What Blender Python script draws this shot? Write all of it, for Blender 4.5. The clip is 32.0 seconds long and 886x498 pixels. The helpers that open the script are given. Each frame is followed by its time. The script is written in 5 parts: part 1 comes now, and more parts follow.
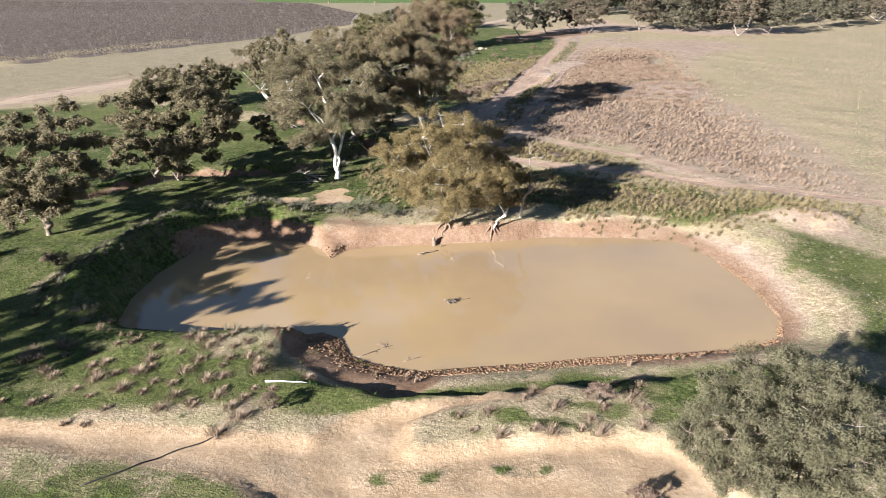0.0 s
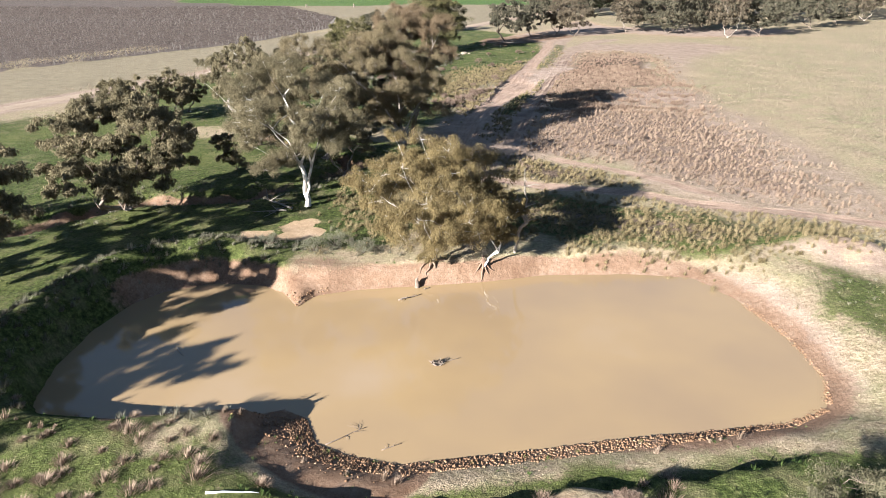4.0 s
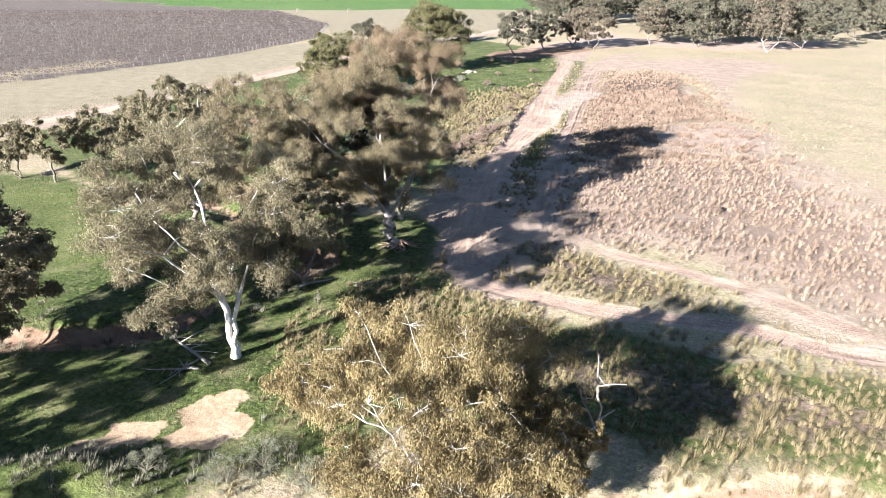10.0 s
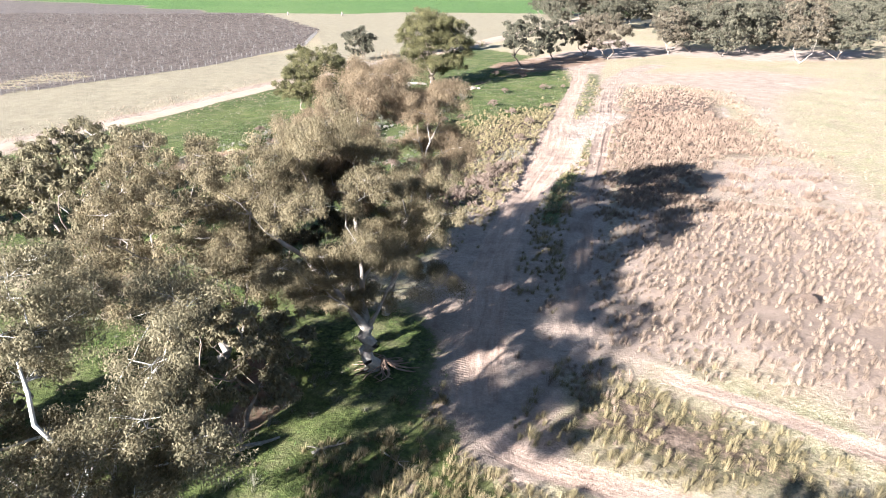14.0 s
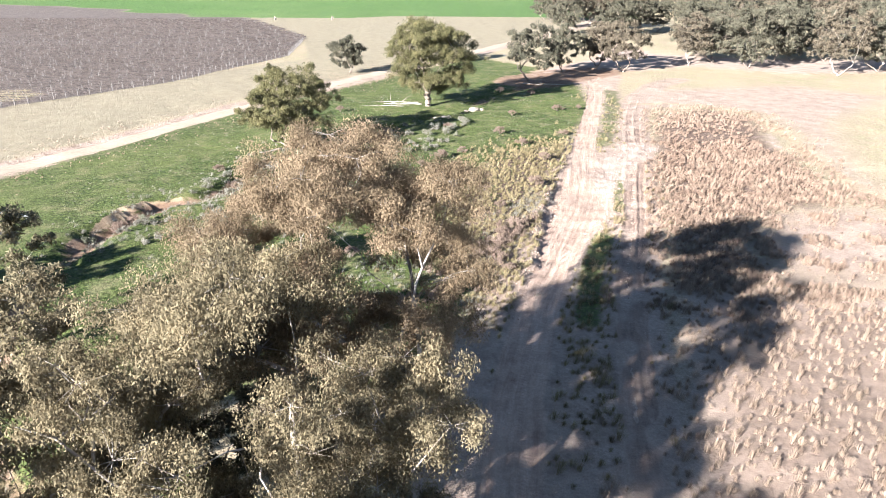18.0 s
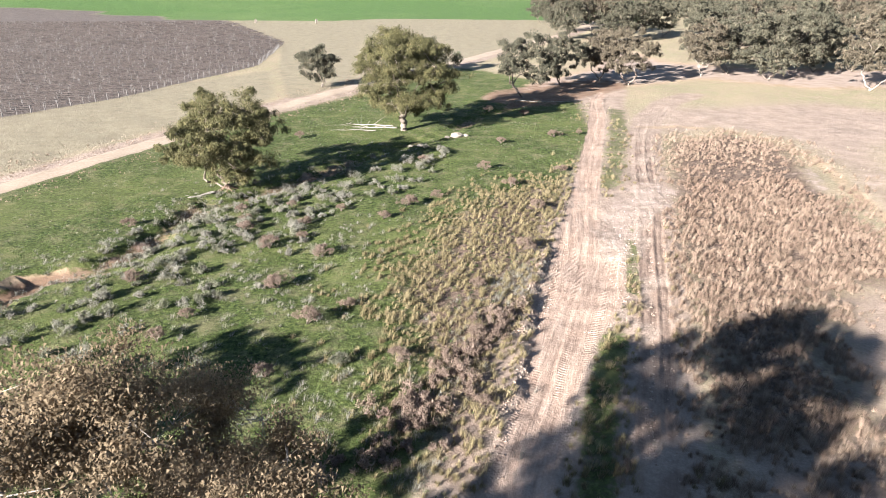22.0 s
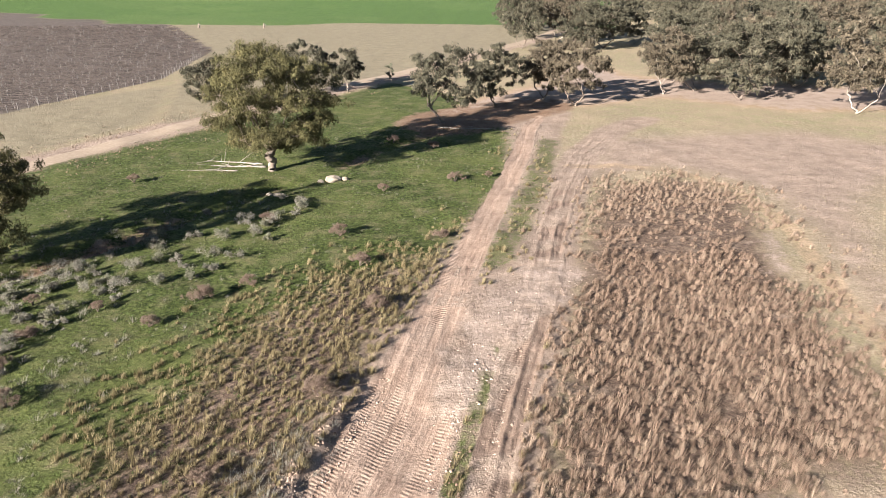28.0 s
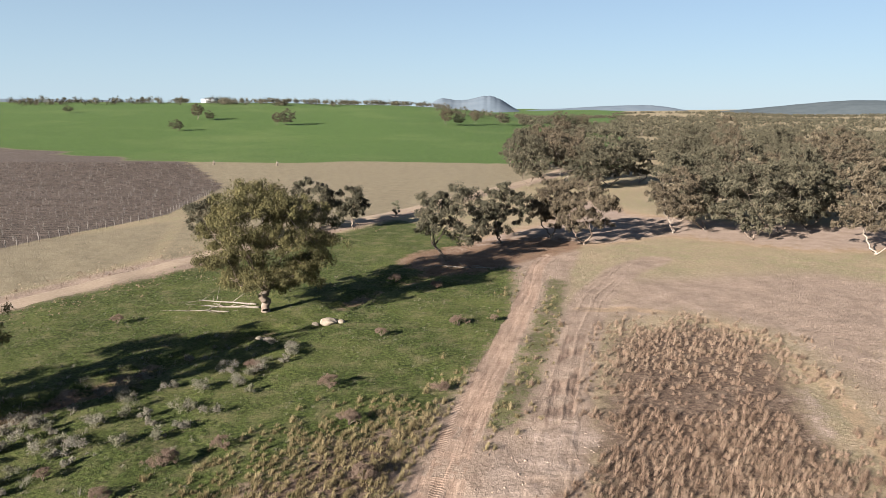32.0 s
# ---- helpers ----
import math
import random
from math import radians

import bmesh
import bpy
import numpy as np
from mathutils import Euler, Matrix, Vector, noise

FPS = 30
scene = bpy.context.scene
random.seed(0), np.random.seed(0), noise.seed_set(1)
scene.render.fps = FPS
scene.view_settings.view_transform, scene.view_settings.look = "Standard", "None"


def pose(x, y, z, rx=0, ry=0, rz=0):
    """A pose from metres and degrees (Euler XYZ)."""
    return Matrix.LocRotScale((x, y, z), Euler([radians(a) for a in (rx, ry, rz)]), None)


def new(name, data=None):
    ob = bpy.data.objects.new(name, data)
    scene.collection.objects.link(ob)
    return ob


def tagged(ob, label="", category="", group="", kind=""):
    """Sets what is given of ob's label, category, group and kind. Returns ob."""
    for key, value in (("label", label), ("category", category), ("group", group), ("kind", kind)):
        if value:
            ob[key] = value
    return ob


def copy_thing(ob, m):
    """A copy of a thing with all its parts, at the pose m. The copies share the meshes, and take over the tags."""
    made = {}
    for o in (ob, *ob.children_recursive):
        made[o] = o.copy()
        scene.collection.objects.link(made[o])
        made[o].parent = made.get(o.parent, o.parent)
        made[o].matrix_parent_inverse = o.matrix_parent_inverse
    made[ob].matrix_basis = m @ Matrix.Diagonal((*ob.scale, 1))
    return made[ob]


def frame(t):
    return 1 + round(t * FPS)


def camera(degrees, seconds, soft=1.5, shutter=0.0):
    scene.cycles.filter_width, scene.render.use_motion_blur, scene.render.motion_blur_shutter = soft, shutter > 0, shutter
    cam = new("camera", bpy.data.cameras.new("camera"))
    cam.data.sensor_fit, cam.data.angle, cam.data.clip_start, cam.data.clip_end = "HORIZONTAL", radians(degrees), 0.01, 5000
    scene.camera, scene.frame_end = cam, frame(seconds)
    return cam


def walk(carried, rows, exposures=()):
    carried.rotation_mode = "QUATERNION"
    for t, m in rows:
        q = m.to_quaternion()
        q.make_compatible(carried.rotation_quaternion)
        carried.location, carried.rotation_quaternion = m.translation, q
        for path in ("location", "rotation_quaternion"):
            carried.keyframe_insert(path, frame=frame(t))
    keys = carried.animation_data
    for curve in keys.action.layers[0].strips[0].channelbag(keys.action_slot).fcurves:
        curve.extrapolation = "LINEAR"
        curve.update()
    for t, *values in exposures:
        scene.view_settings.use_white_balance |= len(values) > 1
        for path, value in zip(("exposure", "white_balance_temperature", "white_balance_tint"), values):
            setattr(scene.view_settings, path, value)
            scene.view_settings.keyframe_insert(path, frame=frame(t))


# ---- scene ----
cam = camera(66.0, 32.0, soft=0.85, shutter=0.12)
# seconds, x, y, z, yaw, pitch, roll
FLIGHT = [
    (0.0, 6.38, -172.33, 28.49, 8.95, -23.15, 0.06),
    (0.1, 6.37, -172.32, 28.47, 7.45, -23.13, 0.06),
    (1.0, 6.15, -171.76, 28.34, 7.34, -23.08, -0.01),
    (2.0, 5.80, -169.47, 28.32, 7.36, -23.06, -0.10),
    (3.0, 5.29, -165.87, 28.34, 7.44, -23.07, -0.15),
    (3.5, 5.02, -163.81, 28.31, 7.47, -23.05, -0.21),
    (5.5, 3.75, -154.01, 28.58, 7.68, -23.07, -0.24),
    (6.0, 3.35, -151.24, 28.67, 7.71, -23.09, -0.24),
    (7.0, 2.44, -145.66, 28.81, 7.64, -23.10, -0.20),
    (8.0, 1.56, -140.00, 28.94, 7.52, -23.05, -0.09),
    (9.0, 0.73, -134.11, 29.02, 7.49, -23.01, -0.08),
    (10.0, -0.05, -128.14, 29.12, 7.49, -23.05, -0.00),
    (11.0, -0.85, -122.20, 29.14, 7.50, -23.08, 0.05),
    (12.0, -1.63, -116.43, 29.21, 7.44, -23.06, 0.14),
    (13.0, -2.47, -110.53, 29.33, 7.40, -23.04, 0.06),
    (13.5, -2.86, -107.57, 29.40, 7.40, -23.05, 0.06),
    (15.5, -4.62, -95.65, 29.49, 7.21, -22.98, 0.05),
    (16.0, -4.98, -92.63, 29.55, 7.23, -22.99, 0.07),
    (17.0, -5.78, -86.54, 29.59, 7.12, -23.02, 0.04),
    (18.0, -6.58, -80.64, 29.72, 7.10, -23.02, -0.02),
    (19.0, -7.36, -74.61, 29.82, 7.07, -23.10, -0.12),
    (20.0, -7.85, -68.55, 29.81, 7.04, -23.04, -0.13),
    (20.5, -7.66, -65.66, 29.85, 7.09, -23.09, -0.11),
    (21.0, -7.17, -62.82, 29.88, 7.09, -23.09, -0.09),
    (21.5, -6.50, -59.99, 29.91, 7.05, -23.11, -0.06),
    (22.0, -5.55, -57.29, 29.91, 7.01, -23.10, -0.03),
    (22.5, -4.41, -54.61, 29.88, 6.99, -23.11, -0.04),
    (23.0, -3.12, -51.99, 29.84, 6.95, -23.12, -0.04),
    (24.0, -0.25, -46.77, 29.79, 6.88, -23.13, 0.01),
    (25.0, 2.91, -41.64, 29.71, 6.86, -23.09, 0.01),
    (25.5, 4.47, -39.04, 29.66, 6.81, -23.08, 0.04),
    (26.0, 5.93, -36.37, 29.56, 6.79, -23.05, 0.08),
    (26.5, 7.12, -33.64, 29.46, 6.78, -23.01, 0.07),
    (28.5, 9.07, -25.91, 29.46, 6.78, -23.06, 0.09),
    (29.0, 9.12, -24.20, 29.41, 6.85, -23.08, 0.10),
    (30.0, 9.08, -21.79, 29.32, 6.99, -23.06, 0.17),
    (30.5, 9.08, -21.40, 29.33, 7.14, -24.22, 0.20),
    (31.0, 9.07, -21.16, 29.42, 7.26, -23.72, 0.22),
    (31.1, 9.05, -21.16, 29.41, 7.31, -22.20, 0.24),
    (31.2, 9.03, -21.15, 29.40, 7.36, -19.60, 0.25),
    (31.3, 9.01, -21.15, 29.40, 7.41, -17.10, 0.27),
    (31.4, 8.99, -21.14, 29.39, 7.46, -15.30, 0.29),
    (31.5, 8.98, -21.14, 29.38, 7.50, -14.04, 0.30),
    (31.7, 8.98, -21.16, 29.34, 7.54, -12.75, 0.31),
    (32.0, 8.99, -21.19, 29.27, 7.58, -12.06, 0.33),
]
walk(cam, [(t, pose(x, y, z, 90 + pitch, 0, yaw) @ pose(0, 0, 0, 0, 0, roll)) for t, x, y, z, yaw, pitch, roll in FLIGHT],
     [(0.0, 2.43, 6030, 10), (3.0, 2.53, 6030, 10), (6.0, 2.68, 5950, 10), (9.0, 3.03, 5750, 10), (13.0, 3.25, 5690, 10), (16.0, 3.27, 5690, 10), (19.0, 3.25, 5740, 10), (21.0, 3.08, 5790, 10), (23.0, 2.79, 6040, 10), (26.0, 2.53, 6240, 11), (30.8, 2.36, 6490, 12), (31.5, 2.17, 6540, 12), (32.0, 2.1, 6540, 12)])

# ---- light ----
SHADOW_AZ, SUN_EL = radians(52.0), radians(19.5)
world = bpy.data.worlds.new("sky")
scene.world = world
world.use_nodes = True
wn = world.node_tree.nodes
sky = wn.new("ShaderNodeTexSky")
sky.sky_type, sky.sun_disc = "NISHITA", False
sky.sun_elevation = SUN_EL
sky.sun_rotation = math.pi / 2 - (SHADOW_AZ + math.pi)
sky.air_density, sky.dust_density, sky.ozone_density = 1.0, 0.0, 3.0
wn["Background"].inputs["Strength"].default_value = 0.0168
clear = wn.new("ShaderNodeMix")
clear.data_type, clear.blend_type = "RGBA", "MULTIPLY"
clear.inputs[0].default_value, clear.inputs[7].default_value = 1.0, (0.86, 1.0, 1.27, 1)
world.node_tree.links.new(sky.outputs["Color"], clear.inputs[6])
haze = wn.new("ShaderNodeMix")
haze.data_type = "RGBA"
haze.inputs[7].default_value = (8.6, 11.6, 13.8, 1)
# the haze thins out upwards from the horizon, alike all round
where_up, lift = wn.new("ShaderNodeTexCoord"), wn.new("ShaderNodeSeparateXYZ")
thin = wn.new("ShaderNodeMapRange")
for key, value in (("From Min", 0.0), ("From Max", 0.40), ("To Min", 0.72), ("To Max", 0.11)):
    thin.inputs[key].default_value = value
world.node_tree.links.new(where_up.outputs["Generated"], lift.inputs[0])
world.node_tree.links.new(lift.outputs["Z"], thin.inputs["Value"])
world.node_tree.links.new(thin.outputs["Result"], haze.inputs[0])
world.node_tree.links.new(clear.outputs[2], haze.inputs[6])
world.node_tree.links.new(haze.outputs[2], wn["Background"].inputs["Color"])
sun_dir = Vector((math.cos(SHADOW_AZ) * math.cos(SUN_EL), math.sin(SHADOW_AZ) * math.cos(SUN_EL), -math.sin(SUN_EL)))
sun = new("sun", bpy.data.lights.new("sun", "SUN"))
sun.data.energy, sun.data.angle, sun.data.color = 5.0, radians(0.6), (1.0, 0.955, 0.90)
sun.rotation_mode = "QUATERNION"
sun.rotation_quaternion = sun_dir.to_track_quat("-Z", "Y")
sun.location = (-60, -140, 80)

# ---- materials ----
def mat(name, rough=0.9):
    m = bpy.data.materials.new(name)
    m.use_nodes = True
    b = m.node_tree.nodes["Principled BSDF"]
    b.inputs["Roughness"].default_value = rough
    b.inputs["Specular IOR Level"].default_value = 0.12
    return m, m.node_tree.nodes, m.node_tree.links, b


def noise_node(n, l, scale, detail=4.0, rough=0.6, coords=None):
    t = n.new("ShaderNodeTexNoise")
    t.inputs["Scale"].default_value, t.inputs["Detail"].default_value, t.inputs["Roughness"].default_value = scale, detail, rough
    if coords is not None:
        l.new(coords, t.inputs["Vector"])
    return t.outputs["Fac"]


def ramp(n, l, fac, stops):
    r = n.new("ShaderNodeValToRGB")
    els = r.color_ramp.elements
    while len(els) < len(stops):
        els.new(0.5)
    for e, (p, c) in zip(els, stops):
        e.position, e.color = p, (*c, 1)
    l.new(fac, r.inputs["Fac"])
    return r.outputs["Color"]


def mix(n, l, fac, a, b):
    m = n.new("ShaderNodeMix")
    m.data_type = "RGBA"
    for sock, v in ((m.inputs[0], fac), (m.inputs[6], a), (m.inputs[7], b)):
        if isinstance(v, (int, float)):
            sock.default_value = v
        elif isinstance(v, tuple):
            sock.default_value = (*v, 1)
        else:
            l.new(v, sock)
    return m.outputs[2]


def calc(n, l, op, a, b=0.0, c=0.0, clamp=False):
    m = n.new("ShaderNodeMath")
    m.operation, m.use_clamp = op, clamp
    for sock, v in zip(m.inputs, (a, b, c)):
        if isinstance(v, (int, float)):
            sock.default_value = v
        else:
            l.new(v, sock)
    return m.outputs[0]


def step_mask(n, l, value, jitter, lo=0.38, hi=0.62, amount=1.1):
    """A zone value whose edge is broken up by noise."""
    v = calc(n, l, "ADD", value, calc(n, l, "MULTIPLY", calc(n, l, "SUBTRACT", jitter, 0.5), amount))
    r = n.new("ShaderNodeMapRange")
    r.interpolation_type = "SMOOTHSTEP"
    r.inputs["From Min"].default_value, r.inputs["From Max"].default_value = lo, hi
    l.new(v, r.inputs["Value"])
    return r.outputs["Result"]


def bump(n, l, b, height, strength=0.5, dist=0.1):
    k = n.new("ShaderNodeBump")
    k.inputs["Strength"].default_value, k.inputs["Distance"].default_value = strength, dist
    l.new(height, k.inputs["Height"])
    l.new(k.outputs["Normal"], b.inputs["Normal"])


def ground_material(name="ground", worn_dark=(0.125, 0.078, 0.054), worn_mid=(0.225, 0.154, 0.110), worn_pale=(0.305, 0.222, 0.164)):
    m, n, l, b = mat(name, 0.95)
    co = n.new("ShaderNodeTexCoord").outputs["Object"]
    big, mid, fine, grit = (noise_node(n, l, s, d, 0.65, co) for s, d in ((0.05, 3), (0.35, 5), (2.2, 5), (9.0, 4)))
    zones, fields = n.new("ShaderNodeAttribute"), n.new("ShaderNodeAttribute")
    zones.attribute_name, fields.attribute_name = "zones", "fields"
    zs, fs = n.new("ShaderNodeSeparateColor"), n.new("ShaderNodeSeparateColor")
    l.new(zones.outputs["Color"], zs.inputs["Color"])
    l.new(fields.outputs["Color"], fs.inputs["Color"])
    jit = calc(n, l, "ADD", calc(n, l, "MULTIPLY", mid, 0.6), calc(n, l, "MULTIPLY", fine, 0.4))
    # short dry pasture with a green tint here and there
    dry = ramp(n, l, fine, [(0.36, (0.136, 0.100, 0.062)), (0.5, (0.210, 0.160, 0.102)), (0.64, (0.280, 0.220, 0.148))])
    dry = mix(n, l, ramp(n, l, mid, [(0.40, (0, 0, 0)), (0.66, (0.7, 0.7, 0.7))]), dry, (0.170, 0.162, 0.076))
    dry = mix(n, l, ramp(n, l, big, [(0.4, (0, 0, 0)), (0.65, (0.5, 0.5, 0.5))]), dry, (0.256, 0.192, 0.124))
    green = ramp(n, l, fine, [(0.32, (0.010, 0.015, 0.004)), (0.5, (0.041, 0.052, 0.012)), (0.70, (0.098, 0.106, 0.034))])
    green = mix(n, l, ramp(n, l, mid, [(0.48, (0, 0, 0)), (0.66, (0.75, 0.75, 0.75))]), green, (0.118, 0.102, 0.050))
    green = mix(n, l, ramp(n, l, big, [(0.45, (0, 0, 0)), (0.62, (0.5, 0.5, 0.5))]), green, (0.094, 0.098, 0.030))
    # soil among tussocks, its brown darkened to carry the shade between tufts
    tuss = ramp(n, l, fine, [(0.3, (0.036, 0.023, 0.016)), (0.5, (0.096, 0.064, 0.044)), (0.72, (0.19, 0.136, 0.096))])
    tuss = mix(n, l, ramp(n, l, mid, [(0.52, (0, 0, 0)), (0.7, (0.6, 0.6, 0.6))]), tuss, (0.248, 0.184, 0.132))
    bare = ramp(n, l, jit, [(0.32, (0.135, 0.094, 0.068)), (0.5, (0.220, 0.160, 0.118)), (0.70, (0.295, 0.225, 0.170))])
    dirt = ramp(n, l, jit, [(0.30, (0.165, 0.108, 0.062)), (0.5, (0.250, 0.174, 0.106)), (0.70, (0.325, 0.240, 0.160))])
    clay = ramp(n, l, jit, [(0.3, (0.088, 0.048, 0.027)), (0.5, (0.148, 0.092, 0.058)), (0.7, (0.205, 0.146, 0.102))])
    crop = ramp(n, l, mid, [(0.3, (0.046, 0.076, 0.018)), (0.6, (0.061, 0.097, 0.025)), (0.8, (0.090, 0.116, 0.042))])
    crop = mix(n, l, ramp(n, l, noise_node(n, l, 0.008, 4, 0.6, co), [(0.5, (0, 0, 0)), (0.66, (0.3, 0.3, 0.3))]), crop, (0.120, 0.140, 0.050))
    stub = ramp(n, l, jit, [(0.3, (0.118, 0.094, 0.058)), (0.5, (0.170, 0.138, 0.088)), (0.72, (0.220, 0.180, 0.118))])
    soil = ramp(n, l, mid, [(0.3, (0.066, 0.050, 0.040)), (0.6, (0.096, 0.075, 0.061)), (0.8, (0.128, 0.099, 0.080))])
    c = dry
    c = mix(n, l, step_mask(n, l, zones.outputs["Alpha"], jit, 0.3, 0.75), c, bare)
    c = mix(n, l, step_mask(n, l, zs.outputs["Red"], jit), c, green)
    c = mix(n, l, step_mask(n, l, zs.outputs["Blue"], jit), c, tuss)
    c = mix(n, l, step_mask(n, l, fs.outputs["Red"], mid, amount=0.2), c, crop)
    c = mix(n, l, step_mask(n, l, fs.outputs["Green"], mid, amount=0.2), c, stub)
    c = mix(n, l, step_mask(n, l, fs.outputs["Blue"], mid, amount=0.2), c, soil)
    c = mix(n, l, step_mask(n, l, zs.outputs["Green"], jit), c, dirt)
    c = mix(n, l, step_mask(n, l, fields.outputs["Alpha"], jit), c, clay)
    # wheel tracks: graded dirt with long drag marks and bars of tyre tread
    lane = n.new("ShaderNodeAttribute")
    lane.attribute_name = "lane"
    sep = n.new("ShaderNodeSeparateColor")
    l.new(lane.outputs["Color"], sep.inputs["Color"])
    comb = n.new("ShaderNodeCombineXYZ")
    l.new(calc(n, l, "MULTIPLY", sep.outputs["Red"], 1.1), comb.inputs[0])
    l.new(calc(n, l, "MULTIPLY", sep.outputs["Green"], 0.10), comb.inputs[1])
    drag = noise_node(n, l, 1.5, 4.0, 0.6, comb.outputs[0])
    bars = calc(n, l, "SINE", calc(n, l, "ADD", calc(n, l, "MULTIPLY", sep.outputs["Green"], 19.0), calc(n, l, "MULTIPLY", sep.outputs["Red"], 5.0)))
    where = ramp(n, l, noise_node(n, l, 0.5, 2.0, 0.5, comb.outputs[0]), [(0.50, (0, 0, 0)), (0.60, (1, 1, 1))])
    tone = calc(n, l, "ADD", calc(n, l, "MULTIPLY", jit, 0.6), calc(n, l, "MULTIPLY", drag, 0.4))
    worn = ramp(n, l, tone, [(0.34, worn_dark), (0.48, worn_mid), (0.64, worn_pale)])
    on = step_mask(n, l, sep.outputs["Blue"], jit, 0.36, 0.60, 0.9)
    c = mix(n, l, on, c, worn)
    pale = ramp(n, l, tone, [(0.34, (0.142, 0.100, 0.073)), (0.5, (0.235, 0.174, 0.132)), (0.64, (0.310, 0.240, 0.190))])
    c = mix(n, l, step_mask(n, l, lane.outputs["Alpha"], jit), c, pale)
    speck = ramp(n, l, noise_node(n, l, 5.5, 6, 0.75, co), [(0.30, (0.52, 0.52, 0.52)), (0.5, (1.0, 1.0, 1.0)), (0.70, (1.5, 1.5, 1.5))])
    grain = n.new("ShaderNodeMix")
    grain.data_type, grain.blend_type = "RGBA", "MULTIPLY"
    soil_fac = calc(n, l, "MAXIMUM", calc(n, l, "MAXIMUM", zs.outputs["Green"], fields.outputs["Alpha"]), calc(n, l, "MAXIMUM", zones.outputs["Alpha"], lane.outputs["Alpha"]))
    l.new(calc(n, l, "SUBTRACT", 1.0, calc(n, l, "MULTIPLY", soil_fac, 0.7), clamp=True), grain.inputs[0])
    l.new(c, grain.inputs[6])
    l.new(speck, grain.inputs[7])
    l.new(grain.outputs[2], b.inputs["Base Color"])
    h = calc(n, l, "ADD", calc(n, l, "MULTIPLY", fine, 1.0), calc(n, l, "MULTIPLY", grit, 0.5))
    h = calc(n, l, "MULTIPLY", h, calc(n, l, "SUBTRACT", 1.0, calc(n, l, "MAXIMUM", calc(n, l, "MULTIPLY", zs.outputs["Green"], 0.72), calc(n, l, "MULTIPLY", fields.outputs["Alpha"], 0.7))))
    h = calc(n, l, "MULTIPLY", h, calc(n, l, "SUBTRACT", 1.0, calc(n, l, "MULTIPLY", on, 0.55)))
    marks = calc(n, l, "ADD", calc(n, l, "MULTIPLY", drag, 0.6), calc(n, l, "MULTIPLY", calc(n, l, "MULTIPLY", bars, where), 0.07))
    h = calc(n, l, "ADD", h, calc(n, l, "MULTIPLY", marks, on))
    bump(n, l, b, h, 1.0, 0.2)
    return m


def mottled(name, stops, scale, rough=0.9, bump_size=0.02, strength=0.5, per="", spread=0.0, detail=5.0):
    """A surface mottled at two scales; per: vary it from island to island or from object to object."""
    m, n, l, b = mat(name, rough)
    co = n.new("ShaderNodeTexCoord").outputs["Object"]
    f = noise_node(n, l, scale, detail, 0.65, co)
    g = noise_node(n, l, scale * 0.12, 3.0, 0.5, co)
    v = calc(n, l, "ADD", calc(n, l, "MULTIPLY", f, 0.65), calc(n, l, "MULTIPLY", g, 0.35))
    if per:
        src = n.new("ShaderNodeNewGeometry").outputs["Random Per Island"] if per == "island" else n.new("ShaderNodeObjectInfo").outputs["Random"]
        v = calc(n, l, "ADD", v, calc(n, l, "MULTIPLY", calc(n, l, "SUBTRACT", src, 0.5), spread))
    l.new(ramp(n, l, v, stops), b.inputs["Base Color"])
    bump(n, l, b, f, strength, bump_size)
    return m


def leaf_material(name, dark, mid_c, bright, glow=0.25):
    m, n, l, b = mat(name, 0.8)
    geo = n.new("ShaderNodeNewGeometry")
    co = n.new("ShaderNodeTexCoord").outputs["Object"]
    clump = noise_node(n, l, 0.55, 2.0, 0.5, co)
    v = calc(n, l, "ADD", calc(n, l, "MULTIPLY", geo.outputs["Random Per Island"], 0.26), calc(n, l, "MULTIPLY", clump, 0.74))
    c = ramp(n, l, v, [(0.2, dark), (0.5, mid_c), (0.8, bright)])
    l.new(c, b.inputs["Base Color"])
    b.inputs["Specular IOR Level"].default_value = 0.08
    tr = n.new("ShaderNodeBsdfTranslucent")
    l.new(c, tr.inputs["Color"])
    mx = n.new("ShaderNodeMixShader")
    mx.inputs[0].default_value = glow
    l.new(b.outputs[0], mx.inputs[1])
    l.new(tr.outputs[0], mx.inputs[2])
    l.new(mx.outputs[0], n["Material Output"].inputs["Surface"])
    return m


def water_material():
    m, n, l, b = mat("muddy_water", 0.06)
    co = n.new("ShaderNodeTexCoord").outputs["Object"]
    f = noise_node(n, l, 0.07, 3.0, 0.5, co)
    c = ramp(n, l, f, [(0.35, (0.205, 0.142, 0.080)), (0.6, (0.240, 0.165, 0.084)), (0.75, (0.252, 0.180, 0.106))])
    l.new(c, b.inputs["Base Color"])
    b.inputs["Specular IOR Level"].default_value = 0.5
    bump(n, l, b, noise_node(n, l, 2.5, 3.0, 0.5, co), 0.06, 0.03)
    return m


